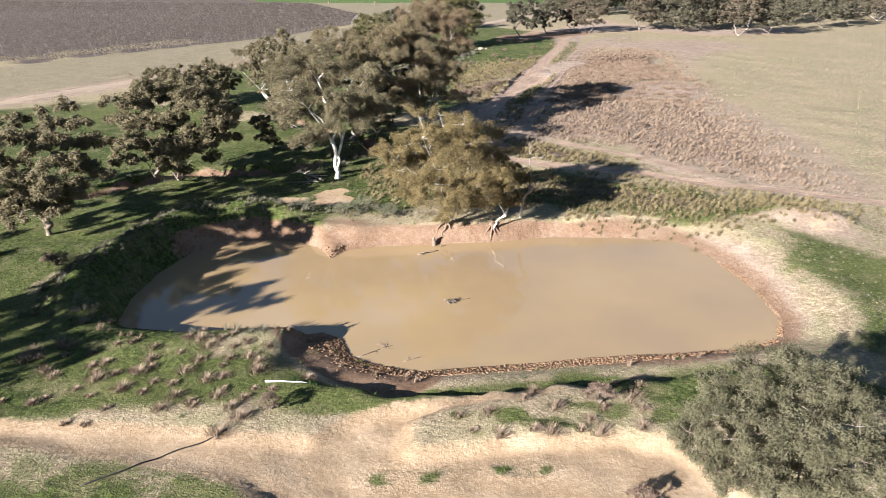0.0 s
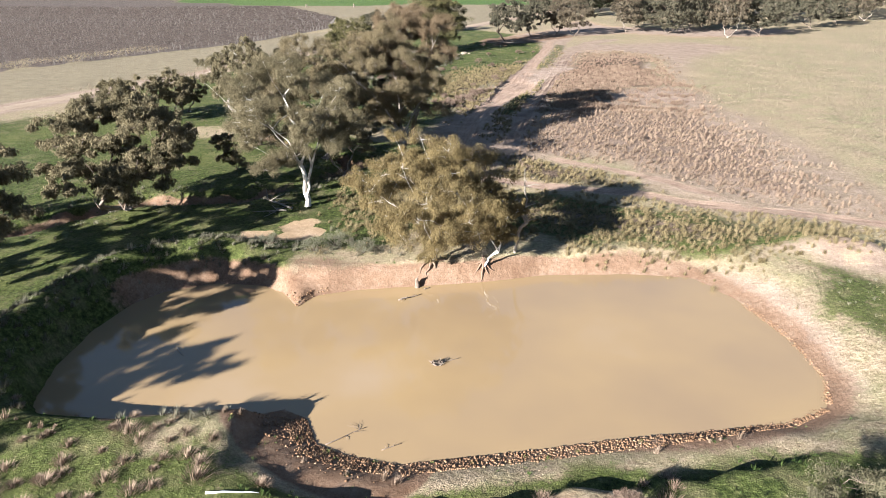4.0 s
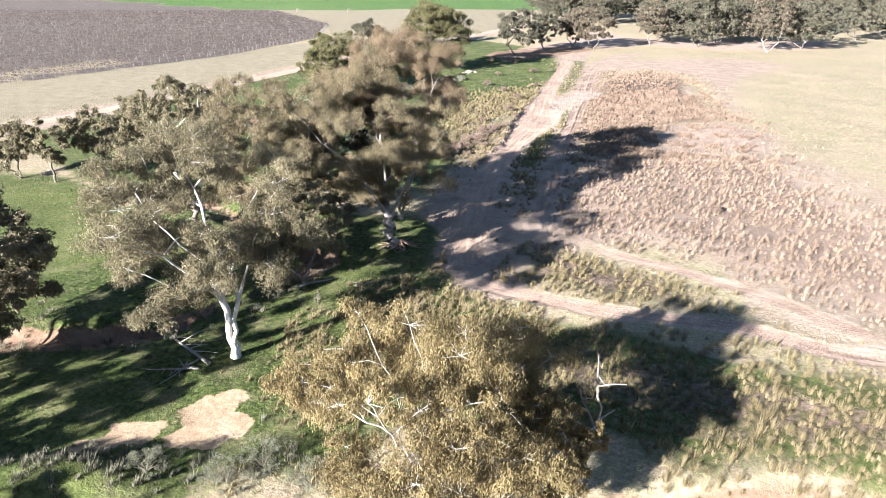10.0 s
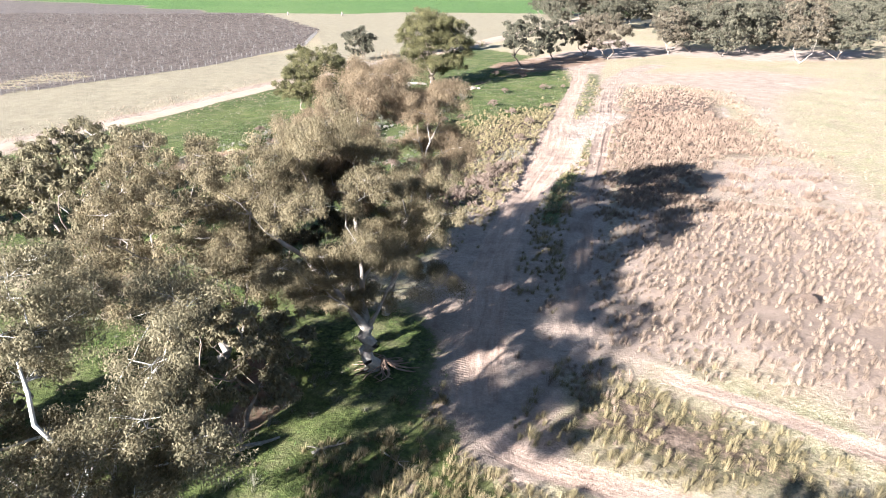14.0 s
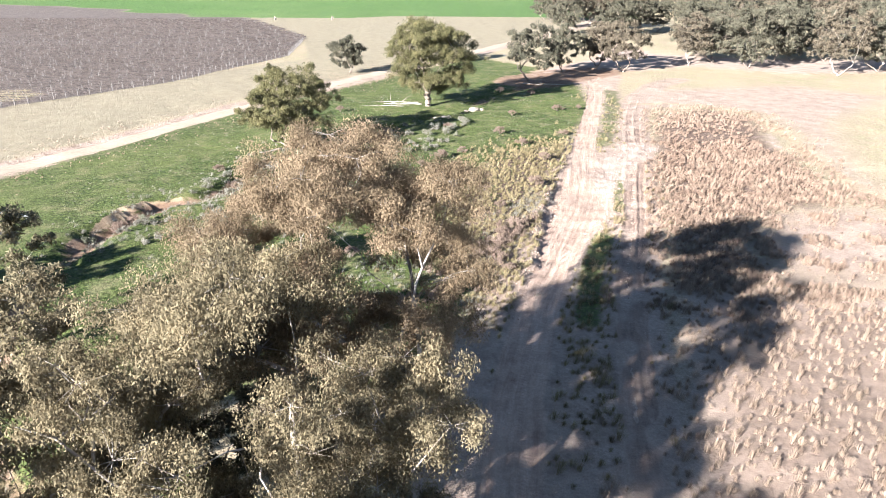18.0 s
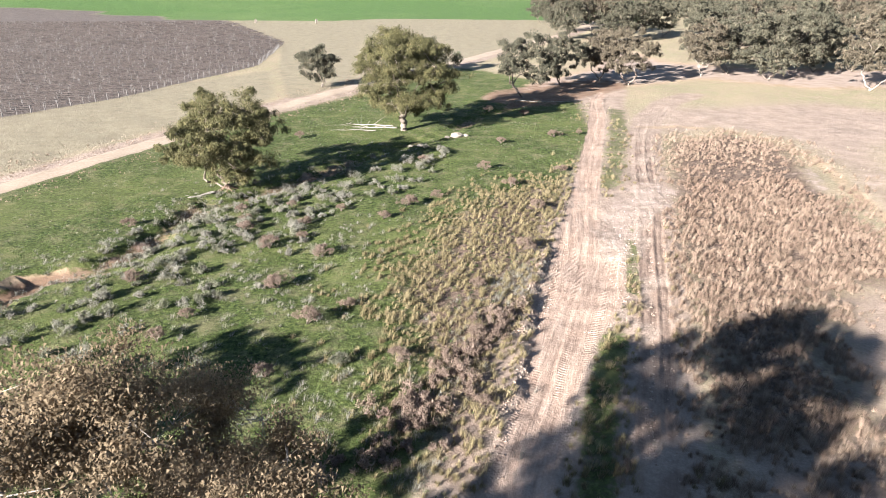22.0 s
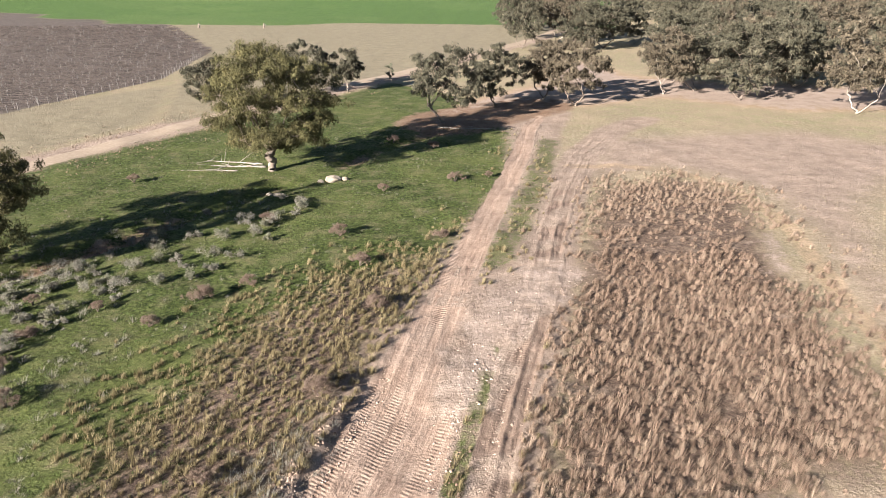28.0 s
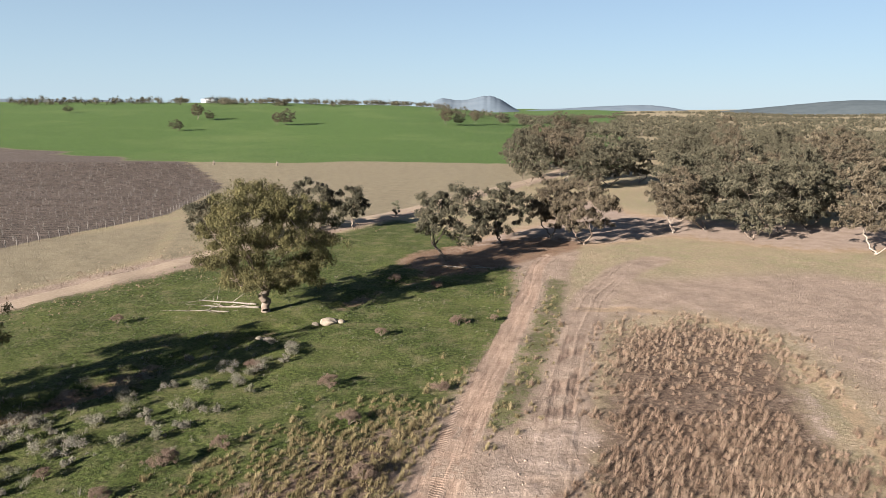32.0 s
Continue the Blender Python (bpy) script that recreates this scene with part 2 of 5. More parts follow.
M_GROUND, M_WATER = ground_material(), water_material()
M_CHURNED = ground_material("churned_soil", (0.075, 0.050, 0.036), (0.150, 0.102, 0.073), (0.240, 0.170, 0.124))
M_ROAD = mottled("road_gravel", [(0.3, (0.20, 0.145, 0.10)), (0.55, (0.27, 0.205, 0.145)), (0.8, (0.34, 0.265, 0.195))], 2.0)
M_BARK_WHITE = mottled("pale_bark", [(0.3, (0.240, 0.200, 0.160)), (0.5, (0.440, 0.400, 0.345)), (0.75, (0.590, 0.555, 0.505))], 1.3, 0.8)
M_BARK_DARK = mottled("rough_bark", [(0.3, (0.068, 0.050, 0.036)), (0.5, (0.152, 0.116, 0.088)), (0.75, (0.336, 0.288, 0.240))], 1.6, 0.9, 0.05, 0.8)
M_CLOD = mottled("clay_clod", [(0.3, (0.088, 0.048, 0.026)), (0.5, (0.165, 0.096, 0.053)), (0.75, (0.235, 0.150, 0.090))], 1.2, per="island", spread=0.35)
M_EARTH = mottled("turned_earth", [(0.3, (0.13, 0.085, 0.06)), (0.5, (0.22, 0.155, 0.112)), (0.75, (0.31, 0.235, 0.175))], 2.0, per="island", spread=0.4)
M_STONE = mottled("pale_stone", [(0.3, (0.14, 0.11, 0.08)), (0.5, (0.22, 0.18, 0.135)), (0.75, (0.29, 0.25, 0.195))], 2.0)
M_VINE_POST = mottled("weathered_post", [(0.3, (0.07, 0.06, 0.052)), (0.5, (0.11, 0.097, 0.085)), (0.75, (0.16, 0.145, 0.13))], 5.0)
M_CANE = mottled("vine_cane", [(0.3, (0.022, 0.017, 0.014)), (0.5, (0.034, 0.026, 0.021)), (0.75, (0.048, 0.037, 0.031))], 3.0, per="island", spread=0.5)
# far hills: the haze of distance is put into the colour as blue-grey
M_HILL_HAZED = mottled("hazed_far_hill", [(0.3, (0.080, 0.100, 0.120)), (0.5, (0.108, 0.132, 0.152)), (0.75, (0.144, 0.164, 0.180))], 0.01, bump_size=0.5, strength=0.1)
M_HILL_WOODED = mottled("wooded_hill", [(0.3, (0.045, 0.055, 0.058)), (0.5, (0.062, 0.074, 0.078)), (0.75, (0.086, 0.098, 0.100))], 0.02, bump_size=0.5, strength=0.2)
M_SHED = mottled("white_sheet_metal", [(0.3, (0.66, 0.66, 0.66)), (0.6, (0.608, 0.608, 0.600)), (0.8, (0.656, 0.656, 0.648))], 1.0, 0.5)
M_ROOF = mottled("grey_roof", [(0.3, (0.304, 0.312, 0.328)), (0.6, (0.384, 0.392, 0.408)), (0.8, (0.448, 0.456, 0.464))], 1.0, 0.5)
M_PIPE = mottled("pale_pipe", [(0.3, (0.440, 0.432, 0.416)), (0.6, (0.544, 0.536, 0.512)), (0.8, (0.608, 0.600, 0.576))], 4.0, 0.5)
M_HOSE = mottled("black_hose", [(0.3, (0.02, 0.02, 0.02)), (0.6, (0.028, 0.026, 0.024)), (0.8, (0.048, 0.044, 0.040))], 6.0, 0.5)
M_DEADWOOD = mottled("grey_dead_wood", [(0.3, (0.09, 0.072, 0.056)), (0.5, (0.18, 0.155, 0.125)), (0.75, (0.29, 0.26, 0.22))], 3.0)
M_ROOT = mottled("red_earth_roots", [(0.3, (0.08, 0.05, 0.034)), (0.5, (0.16, 0.102, 0.07)), (0.75, (0.26, 0.18, 0.13))], 2.0)
M_BARK_GREY = mottled("grey_gum_bark", [(0.3, (0.10, 0.076, 0.058)), (0.5, (0.215, 0.178, 0.142)), (0.75, (0.40, 0.355, 0.305))], 1.5)
LEAF_OLIVE = leaf_material("gum_leaf", (0.05, 0.043, 0.024), (0.142, 0.118, 0.068), (0.232, 0.188, 0.112), 0.4)
LEAF_GOLD = leaf_material("gum_leaf_golden", (0.055, 0.042, 0.018), (0.165, 0.125, 0.058), (0.272, 0.202, 0.096), 0.42)
LEAF_WOOD = leaf_material("woodland_leaf", (0.018, 0.018, 0.012), (0.066, 0.06, 0.039), (0.132, 0.11, 0.072), 0.18)
LEAF_TAN = leaf_material("gum_leaf_tan", (0.052, 0.042, 0.024), (0.15, 0.119, 0.068), (0.245, 0.19, 0.108), 0.42)
LEAF_GREEN = leaf_material("box_leaf", (0.022, 0.021, 0.009), (0.078, 0.070, 0.030), (0.158, 0.132, 0.059), 0.18)
LEAF_WOOD_TAN = leaf_material("woodland_leaf_tan", (0.024, 0.02, 0.013), (0.082, 0.065, 0.043), (0.152, 0.118, 0.078), 0.18)
LEAF_GREY = leaf_material("grey_leaf", (0.052, 0.051, 0.033), (0.128, 0.122, 0.08), (0.215, 0.198, 0.135), 0.3)
LEAF_WATTLE = leaf_material("wattle_leaf", (0.050, 0.046, 0.027), (0.122, 0.111, 0.066), (0.195, 0.172, 0.105), 0.45)
LEAF_RED = leaf_material("russet_leaf", (0.062, 0.045, 0.026), (0.165, 0.119, 0.071), (0.255, 0.184, 0.112), 0.42)
GRASS_DRY = leaf_material("dry_tussock", (0.064, 0.041, 0.028), (0.192, 0.132, 0.092), (0.335, 0.24, 0.17), 0.26)
GRASS_GOLD = leaf_material("golden_tussock", (0.062, 0.049, 0.023), (0.168, 0.131, 0.067), (0.29, 0.228, 0.132), 0.26)
GRASS_PALE = leaf_material("pale_tussock", (0.08, 0.056, 0.038), (0.215, 0.154, 0.108), (0.35, 0.262, 0.188), 0.26)
GRASS_GREEN = leaf_material("green_tuft", (0.022, 0.040, 0.009), (0.043, 0.066, 0.016), (0.088, 0.102, 0.032), 0.14)
WEEDS = leaf_material("grey_weeds", (0.060, 0.054, 0.036), (0.125, 0.112, 0.076), (0.200, 0.182, 0.128), 0.2)
SCRUB = leaf_material("grey_scrub", (0.075, 0.066, 0.05), (0.16, 0.143, 0.11), (0.25, 0.225, 0.177), 0.22)
TWIG_RED = leaf_material("red_brown_shrub", (0.075, 0.052, 0.038), (0.16, 0.112, 0.082), (0.245, 0.18, 0.137), 0.25)

# ---- plan of the land (metres) ----
POND = [(-31.4, -123.9), (-32.7, -119.0), (-33.2, -113.0), (-32.4, -107.8), (-30.6, -105.0), (-26.4, -102.6), (-21.3, -102.5), (-18.7, -104.0),
        (-16.4, -107.0), (-15.3, -104.1), (-11.6, -102.3), (0.6, -99.0), (6.3, -96.8), (15.0, -95.6), (21.3, -96.4), (24.2, -101.2),
        (26.2, -107.1), (26.8, -113.0), (26.0, -116.2), (23.2, -118.4), (17.2, -120.9), (11.1, -122.7), (4.4, -124.8), (-2.8, -126.9),
        (-6.6, -126.4), (-8.7, -125.6), (-10.2, -123.0), (-12.3, -122.1), (-14.4, -123.6), (-18.2, -124.5), (-22.5, -126.0),
        (-27.4, -126.6), (-29.8, -125.6)]
SAND = [(-36, -140.6), (-28.8, -139.8), (-20.0, -138.7), (-12.1, -138.5), (-7.7, -137.9), (-6.4, -135.9), (-3.4, -134.0), (3.9, -131.2), (8.7, -129.8),
        (7.5, -131.4), (0.9, -133.8), (-1.2, -135.6), (-0.9, -138.1), (4.9, -135.8), (12.3, -134.0), (16.5, -134.5), (20, -140), (17, -147), (-8.0, -147.0), (-9.0, -144.4),
        (-11.0, -143.3), (-15.3, -142.7), (-20.8, -142.4), (-26.7, -142.3), (-36, -142.8)]
PALEBANK = [(8.9, -97.5), (19.6, -93.6), (25.0, -94.6), (28.6, -98.2), (30.4, -103.0), (30.9, -108.4), (30.4, -114.2), (28.2, -117.8),
            (24.0, -121.4), (19.6, -123.2), (23.5, -116.0), (20.2, -105.6), (8.9, -101.2)]
FARBANK = [(-20.1, -98.7), (-15.4, -98.2), (-7.8, -99.4), (2.0, -98.3), (9.5, -95.2), (9.5, -100.9), (-6.8, -104.8), (-14.6, -109.5), (-19.6, -106.0)]
MOUND = [(29.6, -91.4), (33.2, -87.4), (38.6, -87.0), (40.8, -91.5), (41.6, -98.2), (38.2, -97.2), (35.0, -97.1), (33.7, -93.4)]
PATCH = [(-28.6, -98.9), (-29.0, -96.7), (-27.3, -94.3), (-25.8, -92.2), (-24.0, -92.5), (-23.8, -94.0), (-26.1, -96.6), (-27.5, -98.6)]
PATCH_EAST = [(-22.5, -95.0), (-23.2, -92.3), (-22.9, -89.8), (-21.0, -89.0), (-19.4, -89.2), (-17.9, -93.1), (-18.6, -94.4), (-20.8, -95.1)]
ROAD = [(-132, -95), (-108.9, -43.8), (-94.6, -9.0), (-79.5, 24.0), (-67.5, 62.0), (-54.3, 99.1), (-36.5, 143.0), (-26.2, 163.6), (-9.9, 204.8),
        (8.0, 248.4), (30, 320), (40, 420)]
TRACK = [(-5.8, -67.0), (-6.6, -57.0), (-6.4, -38.2), (-4.6, -22.0), (-3.0, -14.0), (-1.4, -5.0), (0.3, 3.0), (1.6, 12.0), (2.2, 20.0), (2.5, 28.0), (3.3, 37.0), (5.3, 54.0), (7.3, 70.0), (9.0, 86.0), (9.8, 100.4), (12.6, 115.6)]
TRAIL_POND = [(-6.1, -64.0), (-4.6, -68.8), (-0.6, -70.2), (4.6, -71.8), (7.5, -72.8), (18.3, -73.8), (25.2, -77.4), (32.8, -78.9), (38.4, -80.2), (48.9, -83.6), (90, -94)]
TRAIL_FIELD = [(4.4, -55.5), (9.6, -59.7), (15.4, -62.7), (23.0, -68.2), (27.5, -72.9), (32.7, -77.4)]
RUTS = [(1.2, -56.0), (2.2, -41.0), (3.4, -26.0), (4.7, -14.7), (6.4, -5.0), (7.8, 5.0), (9.0, 15.0), (10.2, 23.2), (11.3, 31.0), (12.7, 46.0), (14.8, 62.7), (18.6, 82.7), (25.5, 101.1), (33.0, 112.0)]
WHITE = [(3.0, 10.5), (3.2, 20.5), (4.6, 28.0), (8.2, 34.6), (12.7, 40.6), (15.6, 39.4), (17.0, 36.6), (14.1, 32.2), (12.4, 28.8), (8.5, 20.5), (7.0, 13.1)]
TUSS_NORTH = [(13.0, 37.5), (18.2, 66.6), (31.5, 73.5), (39.8, 66.9), (40.2, 52.8), (37.0, 29.4), (39.0, 14.0), (36.2, -20), (7.0, -20), (9.4, 3.3), (11.4, 24.5)]
TUSS_MID = [(1.2, -60.8), (2.7, -42.6), (8.5, -15.8), (36.6, -15.8), (40.7, -26.2), (43.7, -50.8), (44.0, -76.2), (34, -76), (22.2, -63.9), (13.8, -56.6)]
TUSS_WEDGE = [(-4.3, -65.8), (5.2, -57.6), (16.4, -65.6), (17.8, -72.4), (4.8, -70.4)]
TUSS_POND = [(-17, -76), (-12, -69), (-7.5, -66), (-5.5, -71.5), (12.5, -76.8), (23.8, -79.6), (42.2, -83.4), (40, -90), (26.3, -93.6), (11.0, -93.9), (4, -90), (-13, -90), (-18, -84)]
TUSS_WEST = [(-5.0, -32.0), (-3.4, -10), (-1.2, 3.6), (0.8, 14.9), (3.6, 36.4), (4.6, 51.0), (-2.1, 41.8), (-11.7, 33.3), (-16.8, 25.0), (-18.5, 13.0), (-20.2, 7.4), (-20.5, 0.0), (-16.5, -10.0), (-13, -24)]
GREEN_NORTH = [(-92, -20.4), (-66.3, 62.0), (-47, 101.1), (-25, 150), (-2, 128), (6.3, 97.8), (7.4, 67.8), (2.8, 48.2), (-1.5, 28.6), (-7.6, -8.2), (-14.0, -40.0), (-60, -45)]
GREEN_WEST = [(-127.9, -147.6), (-108, -47.1), (-60.8, -40), (-14.0, -50.0), (-10.5, -56), (-9.5, -66), (-8, -74), (-7, -88), (-9, -97), (-22, -98.6), (-36.9, -101.8), (-38, -127), (-12, -128), (-10, -137), (-45.8, -141)]
GULLY = [(-57.2, -99), (-43.8, -84.0), (-30.3, -80.3), (-24.3, -71.4), (-21.0, -64.0), (-30, -57), (-42, -49), (-53, -32), (-56.5, -14), (-54.5, -0.8), (-49.6, 3.2), (-47.7, 8.4), (-47.9, 16.9), (-46.8, 23.7), (-42.5, 30), (-37.3, 38.0), (-26.5, 57), (-20.5, 66), (-16, 80), (-6, 97)]
GREEN_SOUTH = [(-12, -129), (-6, -130), (4, -127.6), (13, -125.2), (22, -123), (30, -124), (34, -130), (24, -133), (14, -131.5), (9.5, -130), (3.4, -131.6), (-4, -134.6), (-8, -138), (-12, -138)]
GREEN_CORNER = [(-110, -150), (-70, -143), (-27, -142.8), (-20.8, -142.9), (-15.3, -143.2), (-11.0, -143.9), (-9.0, -145), (-4, -160), (-20, -195), (-70, -215), (-130, -190)]
GREEN_EAST = [(27, -92.5), (40, -97), (66, -96), (96, -112), (84, -140), (58, -150), (40, -130), (30, -121), (31.5, -116), (31.8, -108), (30.4, -100)]
VINE = [(-185, -60), (-143, 12.0), (-100, 92.0), (-87.0, 146.0), (-99.0, 205.0), (-158.0, 293.0), (-300.0, 350.0), (-700, 323.5), (-700, -60)]
VINE_PALE = [(-190, -60), (-151.7, 3.6), (-118, 70), (-134, 82), (-170, 10), (-240, -60)]
TAN = [(-79.7, 144.4), (-100.8, 207.4), (-162.4, 299.1), (-26.4, 324.2), (26, 330), (10, 254), (-28, 165), (-60, 95)]
BARE_NORTH = [(-14, 97), (-2, 116), (10, 128), (22, 121), (40, 134), (66, 122), (96, 128), (120, 160), (60, 160), (38, 170), (30, 200), (18, 190), (10, 150), (-4, 130)]

BARE_MID = [(19, -16), (18, -6), (21, 2), (26, 9), (38, 12), (46, 0), (42, -18)]
BARE_EAST = [(15, 64), (19, 96), (60, 108), (80, 92), (56, 62), (46, 30), (45, 14), (38, 14), (39, 34), (41, 52), (39.8, 67), (31.5, 74.5), (18.2, 67)]
PALE_SPOT = [(33.6, 39.2), (35.5, 51.0), (40.0, 52.4), (38.6, 44.0), (38.0, 36.0)]
VERGE = [(-190, -60), (-150, 0), (-101, 104), (-80, 143), (-62, 98), (-86, 20), (-114, -45)]
CURVE = [(16.5, 76.0), (24.0, 77.5), (32.0, 75.0), (38.5, 67.0), (41.0, 52.0), (39.6, 32.0), (40.0, 18.0), (44.0, 2.0)]


def track_half(y):
    """Half the width of the graded track."""
    return np.interp(y, [-67, -40, -22, -14, -5, 2, 8, 12, 20, 28, 36, 54, 86, 116], [2.0, 2.0, 1.9, 1.9, 2.7, 4.1, 4.0, 3.7, 3.2, 2.1, 1.8, 1.6, 1.5, 1.2])


def inside(poly, x, y):
    hit = np.zeros(x.shape, bool)
    for (x0, y0), (x1, y1) in zip(poly, poly[1:] + poly[:1]):
        if y0 != y1:
            hit ^= ((y0 > y) != (y1 > y)) & (x < (x1 - x0) * (y - y0) / (y1 - y0) + x0)
    return hit


def away(line, x, y, closed=False):
    """Distance to a polyline."""
    best = np.full(x.shape, 1e9)
    for (x0, y0), (x1, y1) in zip(line, line[1:] + (line[:1] if closed else [])):
        dx, dy = x1 - x0, y1 - y0
        k = np.clip(((x - x0) * dx + (y - y0) * dy) / (dx * dx + dy * dy + 1e-9), 0, 1)
        best = np.minimum(best, np.hypot(x - x0 - k * dx, y - y0 - k * dy))
    return best


def zone(poly, x, y, soft=1.5):
    """About 1 inside, 0 outside, with an edge of that many metres."""
    d = away(poly, x, y, True)
    return np.clip(0.5 + np.where(inside(poly, x, y), d, -d) / (2 * soft), 0, 1)


def smooth(a, b, v):
    t = np.clip((v - a) / (b - a), 0, 1)
    return t * t * (3 - 2 * t)


def waves(x, y, size, seed):
    """Soft random relief between -1 and 1, from a few crossed sines."""
    r = np.random.RandomState(seed)
    out = np.zeros(np.shape(x))
    for _ in range(7):
        a, k, p = r.uniform(0, 6.28), 6.28 / (size * r.uniform(0.6, 1.6)), r.uniform(0, 6.28)
        out = out + np.sin((x * math.cos(a) + y * math.sin(a)) * k + p)
    return out / 4.0


WATER_Z = -1.95


def height(x, y):
    """The lie of the land."""
    x, y = np.asarray(x, float), np.asarray(y, float)
    near = np.exp(-((x / 150) ** 4)) * np.exp(-(((y + 20) / 190) ** 4))
    z = 0.12 * waves(x, y, 14, 3) + 0.05 * waves(x, y, 3.1, 5) * near
    d = away(POND, x, y, True)
    d = np.where(inside(POND, x, y), -d, d)
    right, left, south = smooth(12, 26, x), smooth(-18, -30, x), smooth(-118, -124, y)
    north = smooth(-106, -101, y) * smooth(10, 4, x)
    wide = 3.2 + 5.5 * right - 1.2 * south - 0.9 * left - 0.9 * north * (1 - left)
    rise = smooth(0, 1, (d + 0.5) / wide)
    bank = np.where(d < wide + 0.5, (WATER_Z - 0.25) * (1 - rise), 0.0)
    shelf = south * smooth(-14.2, -12.6, x) * smooth(26, 21, x)
    ledge = WATER_Z + np.clip(0.27 * d, -0.25, 0.85) + 1.1 * smooth(5.4 - 2.0 * smooth(-5, -11, x), 6.3 + 1.2 * smooth(-5, -11, x), d + 0.4 * waves(x, y, 4, 68))
    bank = np.where((d > -0.5) & (d < 8), bank * (1 - shelf) + ledge * shelf, bank)
    bank = np.where(d < -0.5, WATER_Z - 0.25 - 0.35 * np.minimum(-d, 4), bank)
    z = z * smooth(-1, 4, d) + bank
    z += 1.9 * left * smooth(-127, -122, y) * np.exp(-(((d - 3.6) / 1.9) ** 2)) + 0.35 * south * (1 - shelf) * np.exp(-(((d - 3.2) / 1.6) ** 2))
    z -= 1.45 * np.exp(-(((away(GULLY, x, y) + 0.8 * waves(x, y, 5, 66)) / 2.0) ** 4)) * np.clip(0.6 + 0.6 * waves(x, y, 13, 8), 0.0, 1.3) * (1 - 0.6 * smooth(30, 45, y))
    z += 1.5 * np.exp(-((away([(35, -90), (39, -92)], x, y) / 3.2) ** 2))
    half = track_half(y)
    off = away(TRACK, x, y)
    east = x > np.interp(y, [p[1] for p in TRACK], [p[0] for p in TRACK])
    cut = np.where(east, smooth(half + 1.2, half - 2.0, off), smooth(half + 0.5, half - 0.2, off + 0.45 * waves(x, y, 2.2, 61)))
    z -= (0.10 + 0.34 * smooth(-22, -12, y) * smooth(18, 10, y)) * cut + 0.06 * smooth(1.6, 0.8, away(TRAIL_POND, x, y))
    z += 0.16 * ~east * smooth(1.4, 3.0, half) * np.exp(-(((off - half - 0.6) / 0.5) ** 2)) * (0.6 + waves(x, y, 1.7, 62))
    z -= 0.10 * smooth(0.65, 0.25, np.abs(away(RUTS, x, y) - 0.8)) * np.clip(0.6 + 0.8 * waves(x, y, 6, 65), 0, 1) * (1 - zone(WHITE, x, y, 2.0)) * np.interp(y, [40, 66], [1.0, 0.3])
    z += 0.07 * zone(WHITE, x, y, 2.0) * np.clip(waves(x, y, 2.0, 63), -0.3, 1)
    sand = inside(SAND, x, y)
    z -= np.where(sand, 0.7 * smooth(0, 1.2, away(SAND, x, y, True)) * (0.35 + 0.65 * smooth(-13, -5, x)) * smooth(0, 1, (y + 147) / 3.0) + 0.05 * waves(x, y, 3.4, 64), 0)
    tip = np.hypot(x + 16.4, y + 107.2)
    z = np.where(tip < 9, np.minimum(z, WATER_Z + 0.08 + 0.2 * tip + 3.0 * smooth(4, 9, tip)), z)
    # rolling country further off
    r = np.hypot(x - 9, y + 21)
    az = np.degrees(np.arctan2(-(x - 9), y + 21))
    west = smooth(-8, 14, az) * smooth(110, 50, az)
    z += west * (29 * smooth(380, 980, r) * (0.9 + 0.1 * waves(x, y, 420, 21)) - 40 * smooth(1100, 1700, r))
    z += (6 * waves(x, y, 900, 9) - 4) * smooth(500, 1500, r) * (1 - west)
    return z


def axis(lo, hi, a, b, step, grow):
    mid = np.arange(a, b + step / 2, step)
    out, s = [b], step
    while out[-1] < hi:
        s *= grow
        out.append(out[-1] + s)
    low, s = [a], step
    while low[-1] > lo:
        s *= grow
        low.append(low[-1] - s)
    return np.array(low[:0:-1] + mid.tolist() + out[1:])


def mesh_np(name, verts, faces, material, smooth_shade=False):
    """A mesh from arrays: faces with equally many corners each."""
    verts, faces = np.asarray(verts, np.float32), np.asarray(faces, np.int32)
    me = bpy.data.meshes.new(name)
    k = faces.shape[1]
    me.vertices.add(len(verts))
    me.vertices.foreach_set("co", verts.ravel())
    me.loops.add(faces.size)
    me.loops.foreach_set("vertex_index", faces.ravel())
    me.polygons.add(len(faces))
    me.polygons.foreach_set("loop_start", np.arange(0, faces.size, k, dtype=np.int32))
    me.polygons.foreach_set("loop_total", np.full(len(faces), k, np.int32))
    me.update(calc_edges=True)
    if smooth_shade:
        me.polygons.foreach_set("use_smooth", np.ones(len(faces), bool))
    me.materials.append(material)
    return me


def grid_faces(nx, ny):
    i = (np.arange(ny - 1)[:, None] * nx + np.arange(nx - 1)[None, :]).ravel()
    return np.stack([i, i + 1, i + nx + 1, i + nx], 1)


